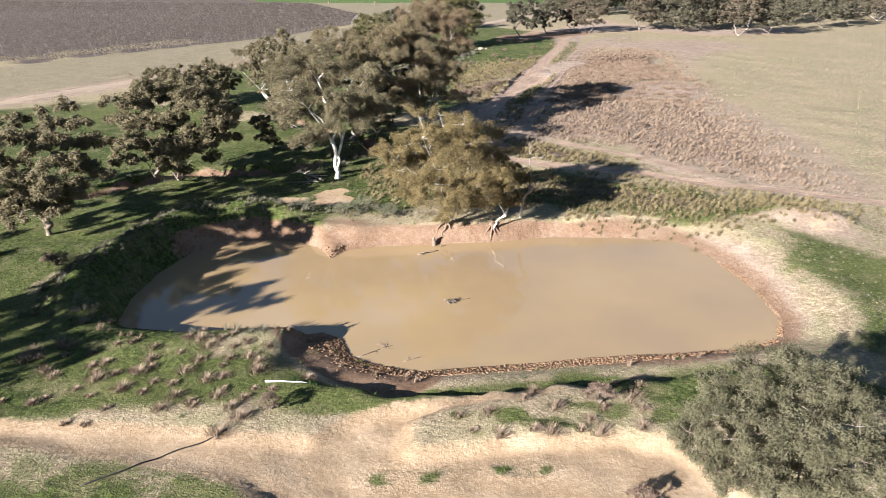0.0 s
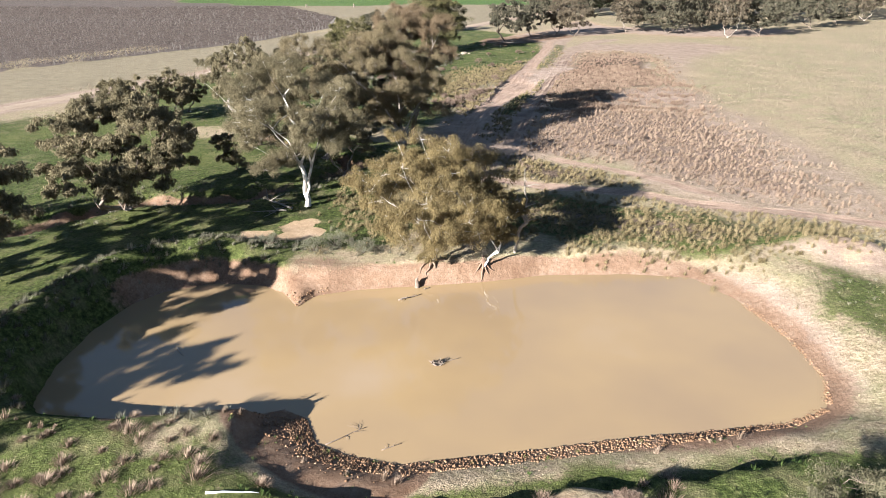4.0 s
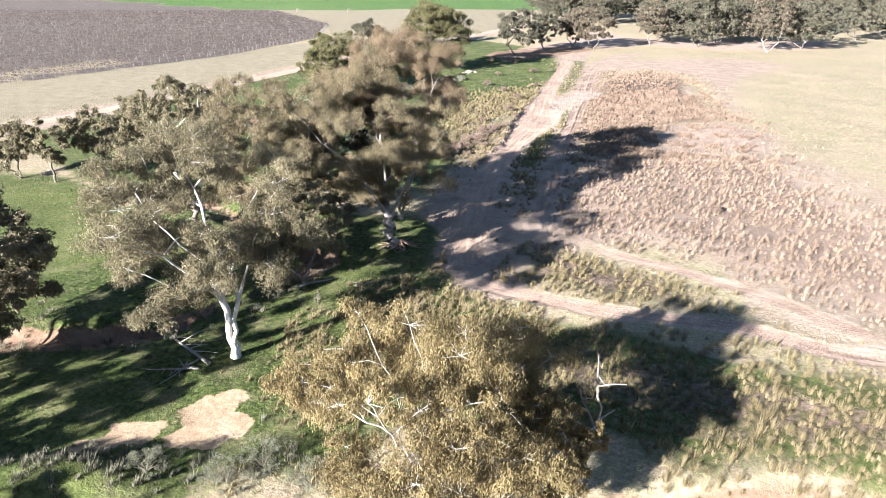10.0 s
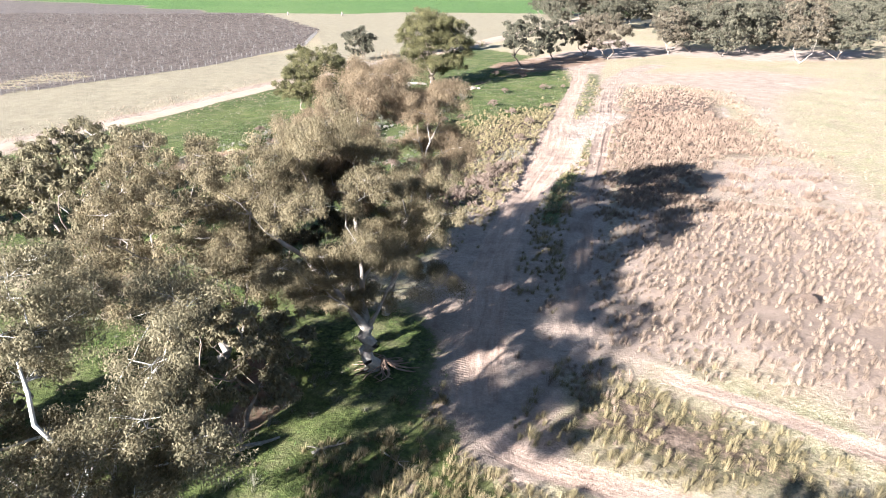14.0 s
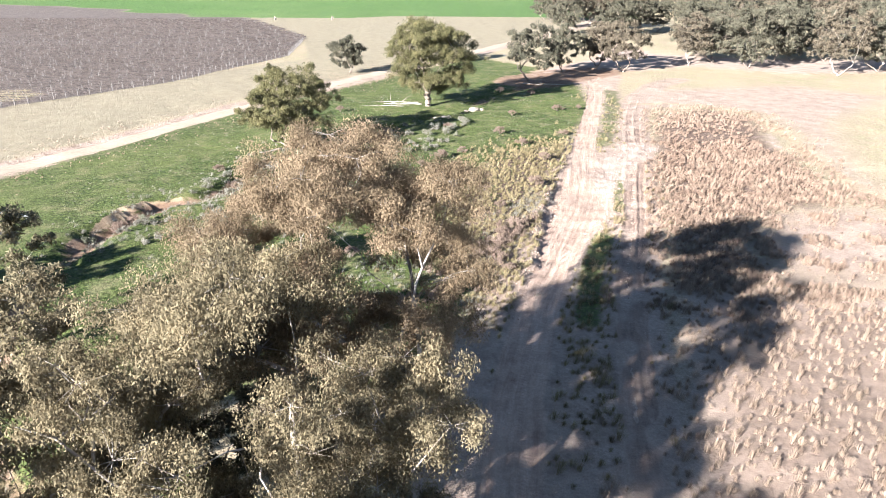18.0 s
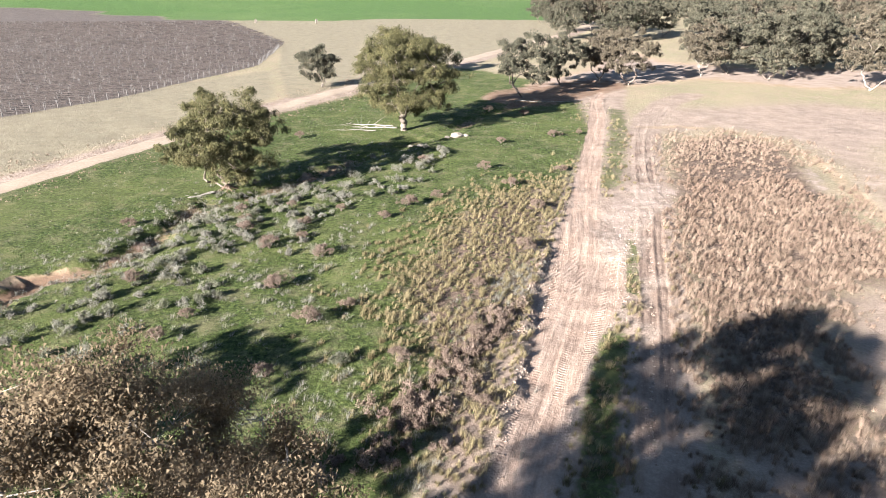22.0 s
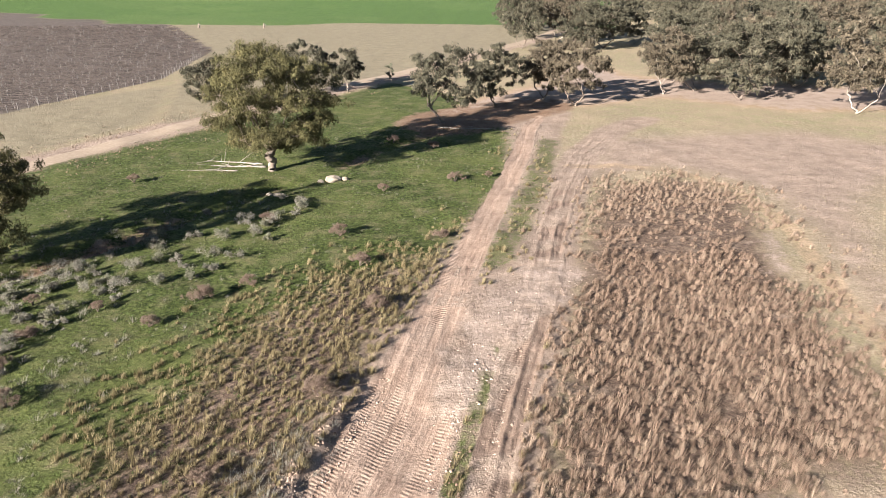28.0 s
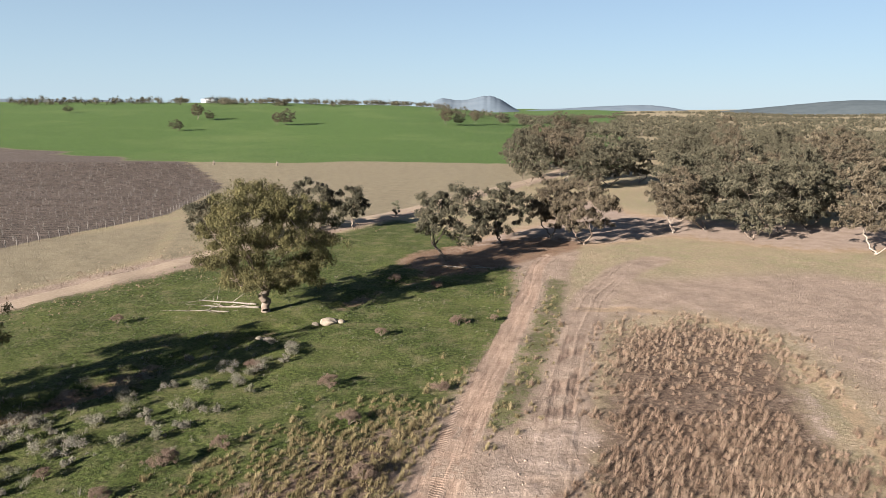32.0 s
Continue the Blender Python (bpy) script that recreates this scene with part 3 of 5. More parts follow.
def ground_zones(x, y):
    """Which cover lies where: four weights for grass and bare soil, four for the fields."""
    r = np.hypot(x - 9, y + 21)
    wx, wy = x + 2.5 * waves(x, y, 16, 81), y + 2.5 * waves(x, y, 16, 82)
    px, py = x + 0.9 * waves(x, y, 2.6, 85), y + 0.9 * waves(x, y, 2.6, 86)
    fx, fy = x + 9 * waves(x, y, 34, 83), y + 9 * waves(x, y, 34, 84)
    green = np.maximum(zone(GREEN_NORTH, x, y, 5) * 0.92, np.where(x < -45, zone(GREEN_WEST, fx, fy, 9), zone(GREEN_WEST, wx, wy, 4)) * 0.9)
    for p, k in ((GREEN_SOUTH, 0.95), (TUSS_POND, 0.7)):
        green = np.maximum(green, k * zone(p, wx, wy, 3))
    for p, k in ((GREEN_CORNER, 0.85), (GREEN_EAST, 0.64)):
        green = np.maximum(green, k * np.where((y > -147) & (x < 46), zone(p, wx, wy, 4), zone(p, fx, fy, 10)))
    clump = np.maximum.reduce([smooth(2.6, 0.6, away([(2, -135.4), (6, -134.2), (11, -132.8), (15, -132.4)], x, y)), smooth(1.9, 0.4, away([(-2.5, -140.4), (2.2, -139.8)], x, y)), smooth(1.6, 0.3, away([(4.8, -138.5), (7.4, -138.0)], x, y)),
                              smooth(2.0, 0.4, away([(-14, -144.2), (-9, -145.0), (-6, -145.5)], x, y))])
    clump = clump * np.clip(0.65 + 0.7 * waves(x, y, 2.8, 71), 0, 1)
    green = np.maximum(green, 0.72 * clump)
    green = np.maximum(green, 0.62 * zone(TUSS_WEDGE, x, y, 3))
    green = np.maximum(green, 0.62 * smooth(2.6, 0.6, away([(-0.4, -26), (1.0, -14), (2.9, -5)], x, y)))
    green = np.maximum(green, 0.58 * smooth(1.3, 0.4, away([(5.6, 4), (6.5, 12), (7.1, 21)], x, y)))
    green = np.maximum(green, 0.54 * smooth(5.0, 0.6, away([(6.8, 38), (9, 52), (11.5, 70), (13.5, 92)], x, y)))
    d_pond = away(POND, x, y, True)
    green = np.maximum(green, 0.8 * smooth(11, 5, d_pond) * smooth(-14, -22, x))
    tuss = np.zeros_like(x)
    for p in (TUSS_NORTH, TUSS_MID, TUSS_WEDGE, TUSS_POND, TUSS_WEST):
        tuss = np.maximum(tuss, zone(p, x, y, 6.5) * (0.62 if p is TUSS_WEST else 0.55 if p is TUSS_POND else 0.5 if p is TUSS_MID else 0.74))
    tuss = np.maximum(tuss, 0.5 * zone([(-38, -140), (-13, -137.5), (-13, -128), (-38, -128)], wx, wy, 3) * 0.6)
    bare = np.maximum.reduce([0.9 * zone(TUSS_MID, x, y, 6), 0.9 * smooth(9, 4, away(TRACK, x, y)), 0.8 * smooth(5, 2, away(RUTS, x, y)), zone(PALEBANK, x, y, 3.0), zone(MOUND, x, y, 3.0), zone(WHITE, x, y, 3.0), 0.8 * zone(BARE_MID, x, y, 7), 0.8 * zone(BARE_EAST, x, y, 8), 0.6 * smooth(14, 4, away(TUSS_MID, x, y, True)) * (x > 20), 0.8 * smooth(9, 4, away(ROAD, x, y))])
    tuss = tuss * (1 - 0.55 * zone(BARE_MID, x, y, 7))
    dirt = np.maximum.reduce([zone(SAND, x, y, 1.2), 0.95 * zone(PATCH, px, py, 0.6), 0.95 * zone(PATCH_EAST, px, py, 0.6)] + [0.16 * zone(PALEBANK, x, y, 2.5), 0.5 * zone(MOUND, x, y, 2.5), 0.4 * zone(WHITE, x, y, 2.4)]
                             + [zone(BARE_NORTH, x, y, 6.0) * 0.85])
    dirt = np.maximum(dirt, 0.8 * smooth(1.5, 0.3, away([(-57.5, -10), (-58.2, -5), (-56.5, -0.5), (-53.0, 2.2)], x, y)))
    dirt = np.maximum(dirt, 0.52 * smooth(2.6, 0.8, away(CURVE, x, y))) * (1 - 0.75 * clump)
    clay = smooth(2.4 + 3.8 * smooth(8, 20, x), 0.9, d_pond) * np.maximum(smooth(-26, -22, x), smooth(-114, -106, y)) * 0.78
    clay = np.maximum(clay, 0.56 * zone(FARBANK, x, y, 1.6))
    clay = np.maximum(clay, smooth(4.5, 2.0, np.hypot(x + 16.4, y + 105.0)))
    clay = np.maximum(clay, smooth(4.5, 2.5, away([(-12, -124.5), (-8.5, -127), (-4, -128.3)], x, y)))
    clay = np.maximum(clay, 0.75 * smooth(16, 6, away([(-6, 104), (10, 124)], x, y)))
    clay = np.maximum(clay, 0.8 * smooth(2.8, 1.4, away(GULLY, x, y)) * np.clip(0.6 + 0.6 * waves(x, y, 13, 8), 0, 1) * (1 - 0.4 * smooth(30, 45, y)))
    az = np.degrees(np.arctan2(-(x - 9), y + 21))
    vine, tan = zone(VINE, x, y, 3) * (1 - 0.6 * zone(VINE_PALE, x, y, 2)), np.maximum(zone(TAN, x, y, 3), 0.75 * zone(VERGE, x, y, 6))
    crop = smooth(318, 330, r * np.cos(np.radians(az - 3))) * smooth(-9, -5, az) * (1 - vine)
    return np.stack((green, dirt, tuss, bare), 1), np.stack((crop, tan, vine, clay), 1)


def paint(me, x, y, lane=None):
    zones, fields = ground_zones(x, y)
    lane = np.zeros((len(x), 4)) if lane is None else lane
    lane[:, 3] = np.maximum.reduce([0.78 * zone(WHITE, x + 1.2 * waves(x, y, 4, 87), y + 1.2 * waves(x, y, 4, 88), 2.6), 0.7 * zone(PALE_SPOT, x, y, 4.0), 0.66 * zone(BARE_NORTH, x, y, 7.0)])
    for name, cols in (("zones", zones), ("fields", fields), ("lane", lane)):
        me.attributes.new(name, "FLOAT_COLOR", "POINT").data.foreach_set("color", cols.astype(np.float32).ravel())


def build_ground():
    xs, ys = axis(-4600, 4600, -50, 46, 0.6, 1.08), axis(-1500, 4700, -150, 80, 0.6, 1.08)
    gx, gy = np.meshgrid(xs, ys)
    x, y = gx.ravel(), gy.ravel()
    me = mesh_np("ground", np.stack([x, y, height(x, y)], 1), grid_faces(len(xs), len(ys)), M_GROUND, True)
    paint(me, x, y)
    return tagged(new("ground", me), "rolling paddock of green and dry grass round a farm dam", "ground", kind="structure")


def strip(name, line, half, lift, material, label, category, step=0.6, across=21, rim=1.1, strength=1.0, wheels=0.0, ridge=0.03, fade=6.0, thin=1.0, broken=False):
    """A track along a line, worn into the land; wheels: the distance of two wheel lanes from its middle."""
    pts = [np.array(p, float) for p in line]
    dense = []
    for a, b in zip(pts, pts[1:]):
        k = max(1, int(np.linalg.norm(b - a) / step))
        dense += [a + (b - a) * i / k for i in range(k)]
    dense = np.array(dense + [pts[-1]])
    for _ in range(14):
        dense[1:-1] = (dense[:-2] + 2 * dense[1:-1] + dense[2:]) / 4
    side = np.gradient(dense, axis=0)
    side = np.stack([side[:, 1], -side[:, 0]], 1) / np.linalg.norm(side, axis=1)[:, None]
    r = np.random.RandomState(len(line))
    h = half(dense[:, 1]) if callable(half) else np.full(len(dense), float(half))
    h = h * (1 + 0.18 * np.convolve(r.uniform(-1, 1, len(dense) + 10), np.ones(6) / 6, "same")[5:-5])
    u = np.linspace(-1, 1, across)[None, :] * (h[:, None] + rim)
    xy = dense[:, None] + side[:, None] * u[..., None]
    x, y = xy[..., 0].ravel(), xy[..., 1].ravel()
    run = np.concatenate([[0], np.cumsum(np.linalg.norm(np.diff(dense, axis=0), axis=1))])
    mask = np.clip(0.5 + (h[:, None] - np.abs(u)) / (1.1 * rim), 0, 1)
    if wheels:
        mask = np.maximum(mask * 0.35, np.clip(1.3 - np.abs(np.abs(u) - wheels) / 0.55, 0, 1))
    mask = mask * (1 - 0.9 * zone(WHITE, x, y, 1.5)).reshape(mask.shape) * np.interp(y, [44, 70], [1.0, thin]).reshape(mask.shape)
    if broken:
        mask = mask * np.clip(0.72 + 0.7 * waves(x, y, 5, 92), 0.15, 1).reshape(mask.shape)
    mask = mask * strength * np.clip(np.minimum(run, run[-1] - run) / fade, 0, 1)[:, None]
    edge = np.clip((h[:, None] + rim - np.abs(u)) / rim, 0, 1)
    grooves = sum(np.sin(u * k + 0.25 * np.sin(run[:, None] * 0.13 * k + k)) for k in (3.1, 5.3, 8.7)) / 3 + 0.3 * waves(xy[..., 0], xy[..., 1], 0.9, 91)
    z = height(x, y) + (lift * (edge * 2 - 1) + ridge * (grooves + 0.2 * r.uniform(-1, 1, u.shape)) * mask).ravel()
    me = mesh_np(name, np.stack([x, y, z], 1), grid_faces(across, len(dense)), material, True)
    lane = np.stack([u.ravel(), np.repeat(run, across), mask.ravel(), np.ones(len(x))], 1)
    paint(me, x, y, lane)
    return tagged(new(name, me), label, category, kind="structure")


ground = build_ground()
road = strip("road", ROAD, 2.2, 0.09, M_ROAD, "pale gravel farm road with worn edges", "road", 2.0, 9, 0.3, ridge=0.01)
strip("track_wide", TRACK[:11], track_half, 0.05, M_GROUND, "graded dirt track with tyre tread marks", "dirt track", 0.4, 41, ridge=0.035)
strip("track_narrow", TRACK[9:], track_half, 0.055, M_GROUND, "narrow dirt track through grass", "dirt track", ridge=0.03)
strip("track_ruts", RUTS, 1.5, 0.06, M_CHURNED, "churned wheel ruts beside the track", "dirt track", 0.3, 51, rim=0.8, ridge=0.09, fade=14, thin=0.4, broken=True)
strip("trail_by_dam", TRAIL_POND, 1.5, 0.05, M_GROUND, "dusty vehicle trail past the dam", "dirt track", strength=0.72, rim=1.4, ridge=0.02)
strip("trail_in_field", TRAIL_FIELD, 1.3, 0.05, M_GROUND, "faint vehicle trail through dry grass", "dirt track", strength=0.66, rim=1.4, ridge=0.02)


def build_water():
    xs, ys = np.arange(-36, 31, 1.0), np.arange(-131, -92, 1.0)
    gx, gy = np.meshgrid(xs, ys)
    me = mesh_np("water", np.stack([gx.ravel(), gy.ravel(), np.full(gx.size, WATER_Z)], 1), grid_faces(len(xs), len(ys)), M_WATER)
    return tagged(new("water", me), "still muddy brown water of the farm dam", "water", kind="structure")


water = build_water()

# ---- trees ----
def part(name, me, parent, label=""):
    ob = new(name, me)
    ob.parent = parent
    return tagged(ob, label)


def thing(name, x, y, label, category, group="", sink=0.0, z=None):
    ob = new(name)
    ob.empty_display_size = 0.3
    ob.location = (x, y, (float(height(x, y)) if z is None else z) - sink)
    return tagged(ob, label, category, group)


def tubes(pos, parent, radius, sides=6):
    """Tapered limbs along the edges of a branching tree of nodes."""
    child = np.array([i for i in range(len(pos)) if parent[i] >= 0])
    a, b = pos[parent[child]], pos[child]
    ra, rb = radius[parent[child]], radius[child]
    ra = np.minimum(ra, rb * 2.4 + 0.02)
    d = b - a
    d /= np.linalg.norm(d, axis=1)[:, None] + 1e-9
    ref = np.where(np.abs(d[:, 2:3]) < 0.9, np.array([[0, 0, 1.0]]), np.array([[1.0, 0, 0]]))
    u = np.cross(d, ref)
    u /= np.linalg.norm(u, axis=1)[:, None] + 1e-9
    v = np.cross(d, u)
    ang = np.arange(sides) * 2 * math.pi / sides
    ring = np.cos(ang)[None, :, None] * u[:, None] + np.sin(ang)[None, :, None] * v[:, None]
    lo = a[:, None] - d[:, None] * ra[:, None, None] * 0.3 + ring * ra[:, None, None]
    hi = b[:, None] + d[:, None] * rb[:, None, None] * 0.3 + ring * rb[:, None, None]
    verts = np.concatenate([lo, hi], 1).reshape(-1, 3)
    k = np.arange(sides)
    face = np.stack([k, (k + 1) % sides, (k + 1) % sides + sides, k + sides], 1)
    faces = (np.arange(len(child))[:, None, None] * 2 * sides + face[None]).reshape(-1, 4)
    return verts, faces


def chain(pos, radius, sides=8):
    """One closed, bent, tapering tube along a run of points."""
    pos, radius = np.asarray(pos, float), np.asarray(radius, float)
    d = np.gradient(pos, axis=0)
    d /= np.linalg.norm(d, axis=1)[:, None] + 1e-9
    ref = np.array([0, 0, 1.0]) if abs(d[:, 2].mean()) < 0.8 else np.array([1.0, 0, 0])
    u = np.cross(d, ref)
    u /= np.linalg.norm(u, axis=1)[:, None] + 1e-9
    v = np.cross(d, u)
    ang = np.arange(sides) * 2 * math.pi / sides
    ring = np.cos(ang)[None, :, None] * u[:, None] + np.sin(ang)[None, :, None] * v[:, None]
    verts = (pos[:, None] + ring * radius[:, None, None]).reshape(-1, 3)
    k, n = np.arange(sides), len(pos)
    face = np.stack([k, (k + 1) % sides, (k + 1) % sides + sides, k + sides], 1)
    faces = (np.arange(n - 1)[:, None, None] * sides + face[None]).reshape(-1, 4)
    cap = np.array([[0, i, i + 1, i + 2] for i in range(1, sides - 2, 2)])
    return verts, np.concatenate([faces, cap[:, ::-1], cap + (n - 1) * sides])


def lumps(r, centres, radii, sub=6):
    """The small rounded lumps that make up each leaf clump, mostly on its upper side."""
    off = r.normal(size=(len(centres), sub, 3))
    off[..., 2] = np.abs(off[..., 2]) * 0.9 - 0.35
    off *= (0.78 * radii[:, None] * r.uniform(0.55, 1.15, (len(centres), sub)) / np.linalg.norm(off, axis=2))[..., None] * np.array([1.1, 1.1, 0.8])
    return (centres[:, None] + off).reshape(-1, 3), np.repeat(radii, sub) * r.uniform(0.34, 0.56, len(centres) * sub)


def leaves(r, centres, radii, count, size, droop=0.75, slim=0.28, flat=0.8, sub=6):
    """Slim leaves hung in clumps of small lumps round the centres, as separate pointed blades."""
    if sub:
        centres, radii = lumps(r, centres, radii, sub)
    count = max(1, count // max(1, sub))
    n = len(centres) * count
    c = np.repeat(centres, count, 0)
    rad = np.repeat(radii, count)[:, None]
    dirs = r.normal(size=(n, 3))
    dirs /= np.linalg.norm(dirs, axis=1)[:, None]
    p = c + dirs * rad * (r.uniform(0, 1, (n, 1)) ** 0.5) * np.array([1, 1, flat])
    p[:, 2] -= (np.abs(r.normal(0, 0.22, n)) * rad[:, 0]) * droop
    along = r.normal(size=(n, 3))
    along[:, 2] -= droop * 1.6
    along /= np.linalg.norm(along, axis=1)[:, None]
    wide = np.cross(along, dirs * 1.2 + np.array([0, 0, 0.5]) + 0.6 * r.normal(size=(n, 3)))
    wide /= np.linalg.norm(wide, axis=1)[:, None] + 1e-9
    s = size * r.uniform(0.6, 1.4, (n, 1))
    verts = np.stack([p + wide * s * slim, p - wide * s * slim, p + along * s], 1).reshape(-1, 3)
    return verts, np.arange(3 * n).reshape(-1, 3)


def grow(r, h, w, clumps, fork, stems, lean, spread, shift=(0, 0), loose=False, split=0.10):
    """Nodes of a gum tree: trunk or trunks, then a limb to every leaf clump."""
    pos, parent = [np.zeros(3)], [-1]
    for s in range(stems):
        a = r.uniform(0, 6.28) if stems > 1 else 0
        off = np.array([math.cos(a), math.sin(a), 0]) * (split * w if stems > 1 else 0.0)
        last = 0
        for i in range(1, 7):
            k = i / 6
            pos.append(np.array([lean[0] * k * k * h, lean[1] * k * k * h, fork * h * k]) + off * k * 2.2 + r.normal(0, 0.012 * h, 3) * [1, 1, 0.3])
            parent.append(last)
            last = len(pos) - 1
    c = []
    lobe, amp = r.normal(size=(7, 3)), r.uniform(-0.42, 0.24, 7)
    lobe /= np.linalg.norm(lobe, axis=1)[:, None]
    boughs, count, gap = [], (max(5, clumps // 3) if loose else clumps), (0.125 if loose else 0.095)
    while len(boughs) < count:
        q = r.normal(size=3)
        q /= np.linalg.norm(q)
        q *= r.uniform(0.2, 1) ** 0.42 * (1.03 + float(amp @ np.maximum(0, lobe @ q) ** 3))
        e = np.array([q[0] * w / 2, q[1] * w / 2, h * (0.5 + 0.5 * fork) + q[2] * h * (0.5 - 0.42 * fork) * 0.97])
        e[:2] += np.array(lean) * e[2]
        e[:2] *= 1 + spread * math.sin(3 * math.atan2(e[1], e[0]) + h)
        e[:2] += np.array(shift)
        if all(np.linalg.norm(e - o) > w * gap for o in boughs) or r.uniform() < 0.02:
            boughs.append(e)
    for i in range(clumps):
        c.append(boughs[i % count] + (r.normal(size=3) * np.array([1, 1, 0.62]) * w * 0.055 if loose else 0))
    c.sort(key=lambda e: np.linalg.norm(e - pos[6]))
    # the main limbs first: they reach for the crown's outer clumps
    heart = np.mean(c, axis=0)
    mains = []
    for k in range(5):
        a = 1.2566 * k + 0.6 * h
        d = np.array([math.cos(a), math.sin(a), 0.9 if k % 2 else 0.25])
        mains.append(max(range(len(c)), key=lambda q: float((c[q] - heart) @ d)))
    mains = list(dict.fromkeys(mains))
    order = mains + [q for q in range(len(c)) if q not in mains]
    tips = []
    for rank, q in enumerate(order):
        e = c[q]
        P_ = np.array(pos[3:])
        cost = np.linalg.norm(P_ - e, axis=1) + 1.2 * np.maximum(0, P_[:, 2] - e[2])
        j = int(np.argmin(cost)) + 3 if rank >= len(mains) else 6 * (1 + rank % stems)
        a = pos[j]
        steps = max(2, int(np.linalg.norm(e - a) / (0.07 * h)))
        last = j
        for i in range(1, steps + 1):
            k = i / steps
            q = a + (e - a) * k + np.array([0, 0, math.sin(k * 3.14) * 0.06 * np.linalg.norm(e - a)]) + r.normal(0, 0.008 * h, 3) * (i < steps)
            pos.append(q)
            parent.append(last)
            last = len(pos) - 1
        tips.append(last)
    pos, parent = np.array(pos), np.array(parent)
    load = np.zeros(len(pos))
    load[tips] = 1
    for i in range(len(pos) - 1, 0, -1):
        load[parent[i]] += load[i]
    return pos, parent, load / max(1.0, load[0]), np.array(c)


def gum(name, x, y, h, w, seed, label, bark=None, leaf=None, clumps=70, count=220, size=0.34, fork=0.32, stems=1, lean=(0, 0), girth=0.026, puff=0.088, spread=0.12, group="", category="tree", droop=0.75, slim=0.2, near=True, shift=(0, 0), loose=False, split=0.10):
    r = np.random.RandomState(seed)
    ob = thing(name, x, y, label, category, group, 0.1)
    pos, parent, load, c = grow(r, h, w, clumps, fork, stems, lean, spread, shift, loose, split)
    rad = np.maximum(girth * h * load ** 0.77, 0.013)
    rad[0] *= 1.35
    size_c = w * puff * 0.86 * (70 / max(30, min(70, clumps))) ** 0.45 * r.uniform(0.7, 1.35, len(c))
    sub_c, sub_r = lumps(r, c, size_c, 7 if clumps > 84 else 5)
    if near:
        # bare branchlets from each limb's tip into the lumps of its clump
        k = len(sub_c) // len(c)
        tip = np.argmin(np.linalg.norm(pos[None] - c[:, None], axis=2), axis=1)
        parent = np.concatenate([parent, np.repeat(tip, k)])
        pos = np.concatenate([pos, np.repeat(pos[tip], k, 0) * 0.35 + sub_c * 0.65 + r.normal(0, 0.06, sub_c.shape)])
        rad = np.concatenate([rad, np.full(len(sub_c), 0.007)])
    v, f = tubes(pos, parent, rad, 6 if clumps > 99 else 4)
    part("trunk", mesh_np("trunk", v, f, bark or M_BARK_DARK, True), ob, "pale smooth trunk and limbs" if bark is M_BARK_WHITE else "")
    v, f = leaves(r, sub_c, sub_r, max(1, count * len(c) // len(sub_c)), size, droop, slim, sub=0)
    part("crown", mesh_np("crown", v, f, leaf or LEAF_OLIVE), ob)
    return ob


gum("gum_tree", -4.7, -98.7, 12.0, 14.5, 11, "river red gum with golden-brown drooping foliage on the dam bank", M_BARK_WHITE, LEAF_GOLD, 118, 2000, 0.14, 0.16, 2, girth=0.017, group="gums by the dam", droop=1.3, puff=0.108, loose=True, split=0.05)
gum("gum_tree", 0.5, -98.0, 9.5, 7.0, 12, "young gum leaning over the dam bank, bare roots below", M_BARK_WHITE, LEAF_GOLD, 46, 1600, 0.145, 0.20, 2, (0.12, 0.04), 0.015, group="gums by the dam", droop=1.3, spread=0.3, split=0.06)
gum("gum_tree", -22.4, -84.2, 18.5, 17.0, 13, "tall white-trunked gum forked low over shaded grass", M_BARK_WHITE, LEAF_OLIVE, 100, 2300, 0.15, 0.30, 2, (-0.02, 0.05), 0.020, group="gums by the dam", puff=0.112, loose=True, shift=(-1.2, 0.0), split=0.035)
gum("gum_tree", -14.6, -60.4, 20.6, 18.5, 14, "old river red gum with exposed roots beside the track", M_BARK_GREY, LEAF_TAN, 132, 3300, 0.115, 0.17, 1, (-0.02, 0.0), 0.024, group="creek gums", shift=(-2.4, 1.8), loose=True, puff=0.1, slim=0.25, spread=0.2, droop=1.1)
gum("gum_tree", -15.4, -51.2, 20.9, 17.0, 15, "creek gum with russet crown over the track edge", M_BARK_GREY, LEAF_RED, 116, 3700, 0.105, 0.52, 3, (0.03, 0.05), 0.016, group="creek gums", loose=True, shift=(-1.0, 3.6), puff=0.105, slim=0.25, droop=1.0)
gum("gum_tree", -27.5, -60.5, 19.5, 17.5, 16, "creek gum with dense olive crown", M_BARK_GREY, LEAF_TAN, 100, 1300, 0.19, 0.2, 2, girth=0.02, group="creek gums")
gum("gum_tree", -22.5, -51.0, 11.5, 11.0, 27, "low dark gum beneath the taller creek gums", M_BARK_DARK, LEAF_WOOD, 60, 900, 0.24, 0.2, 2, girth=0.02, group="creek gums", split=0.05)
gum("gum_tree", -21.5, -69.5, 12.0, 9.5, 22, "small creek gum on the gully bank", M_BARK_DARK, LEAF_OLIVE, 45, 532, 0.3, 0.26, 3, girth=0.02, group="creek gums")
gum("gum_tree", -39.7, -55.5, 17.0, 13.5, 17, "creek gum with grey-green rounded crown", M_BARK_DARK, LEAF_OLIVE, 68, 503, 0.36, 0.2, 1, girth=0.022, group="creek gums")
gum("gum_tree", -44.2, -87.5, 14.5, 17.0, 18, "broad dark gum shading the western bank", M_BARK_DARK, LEAF_OLIVE, 100, 1000, 0.34, 0.08, 2, girth=0.022, group="western gums")
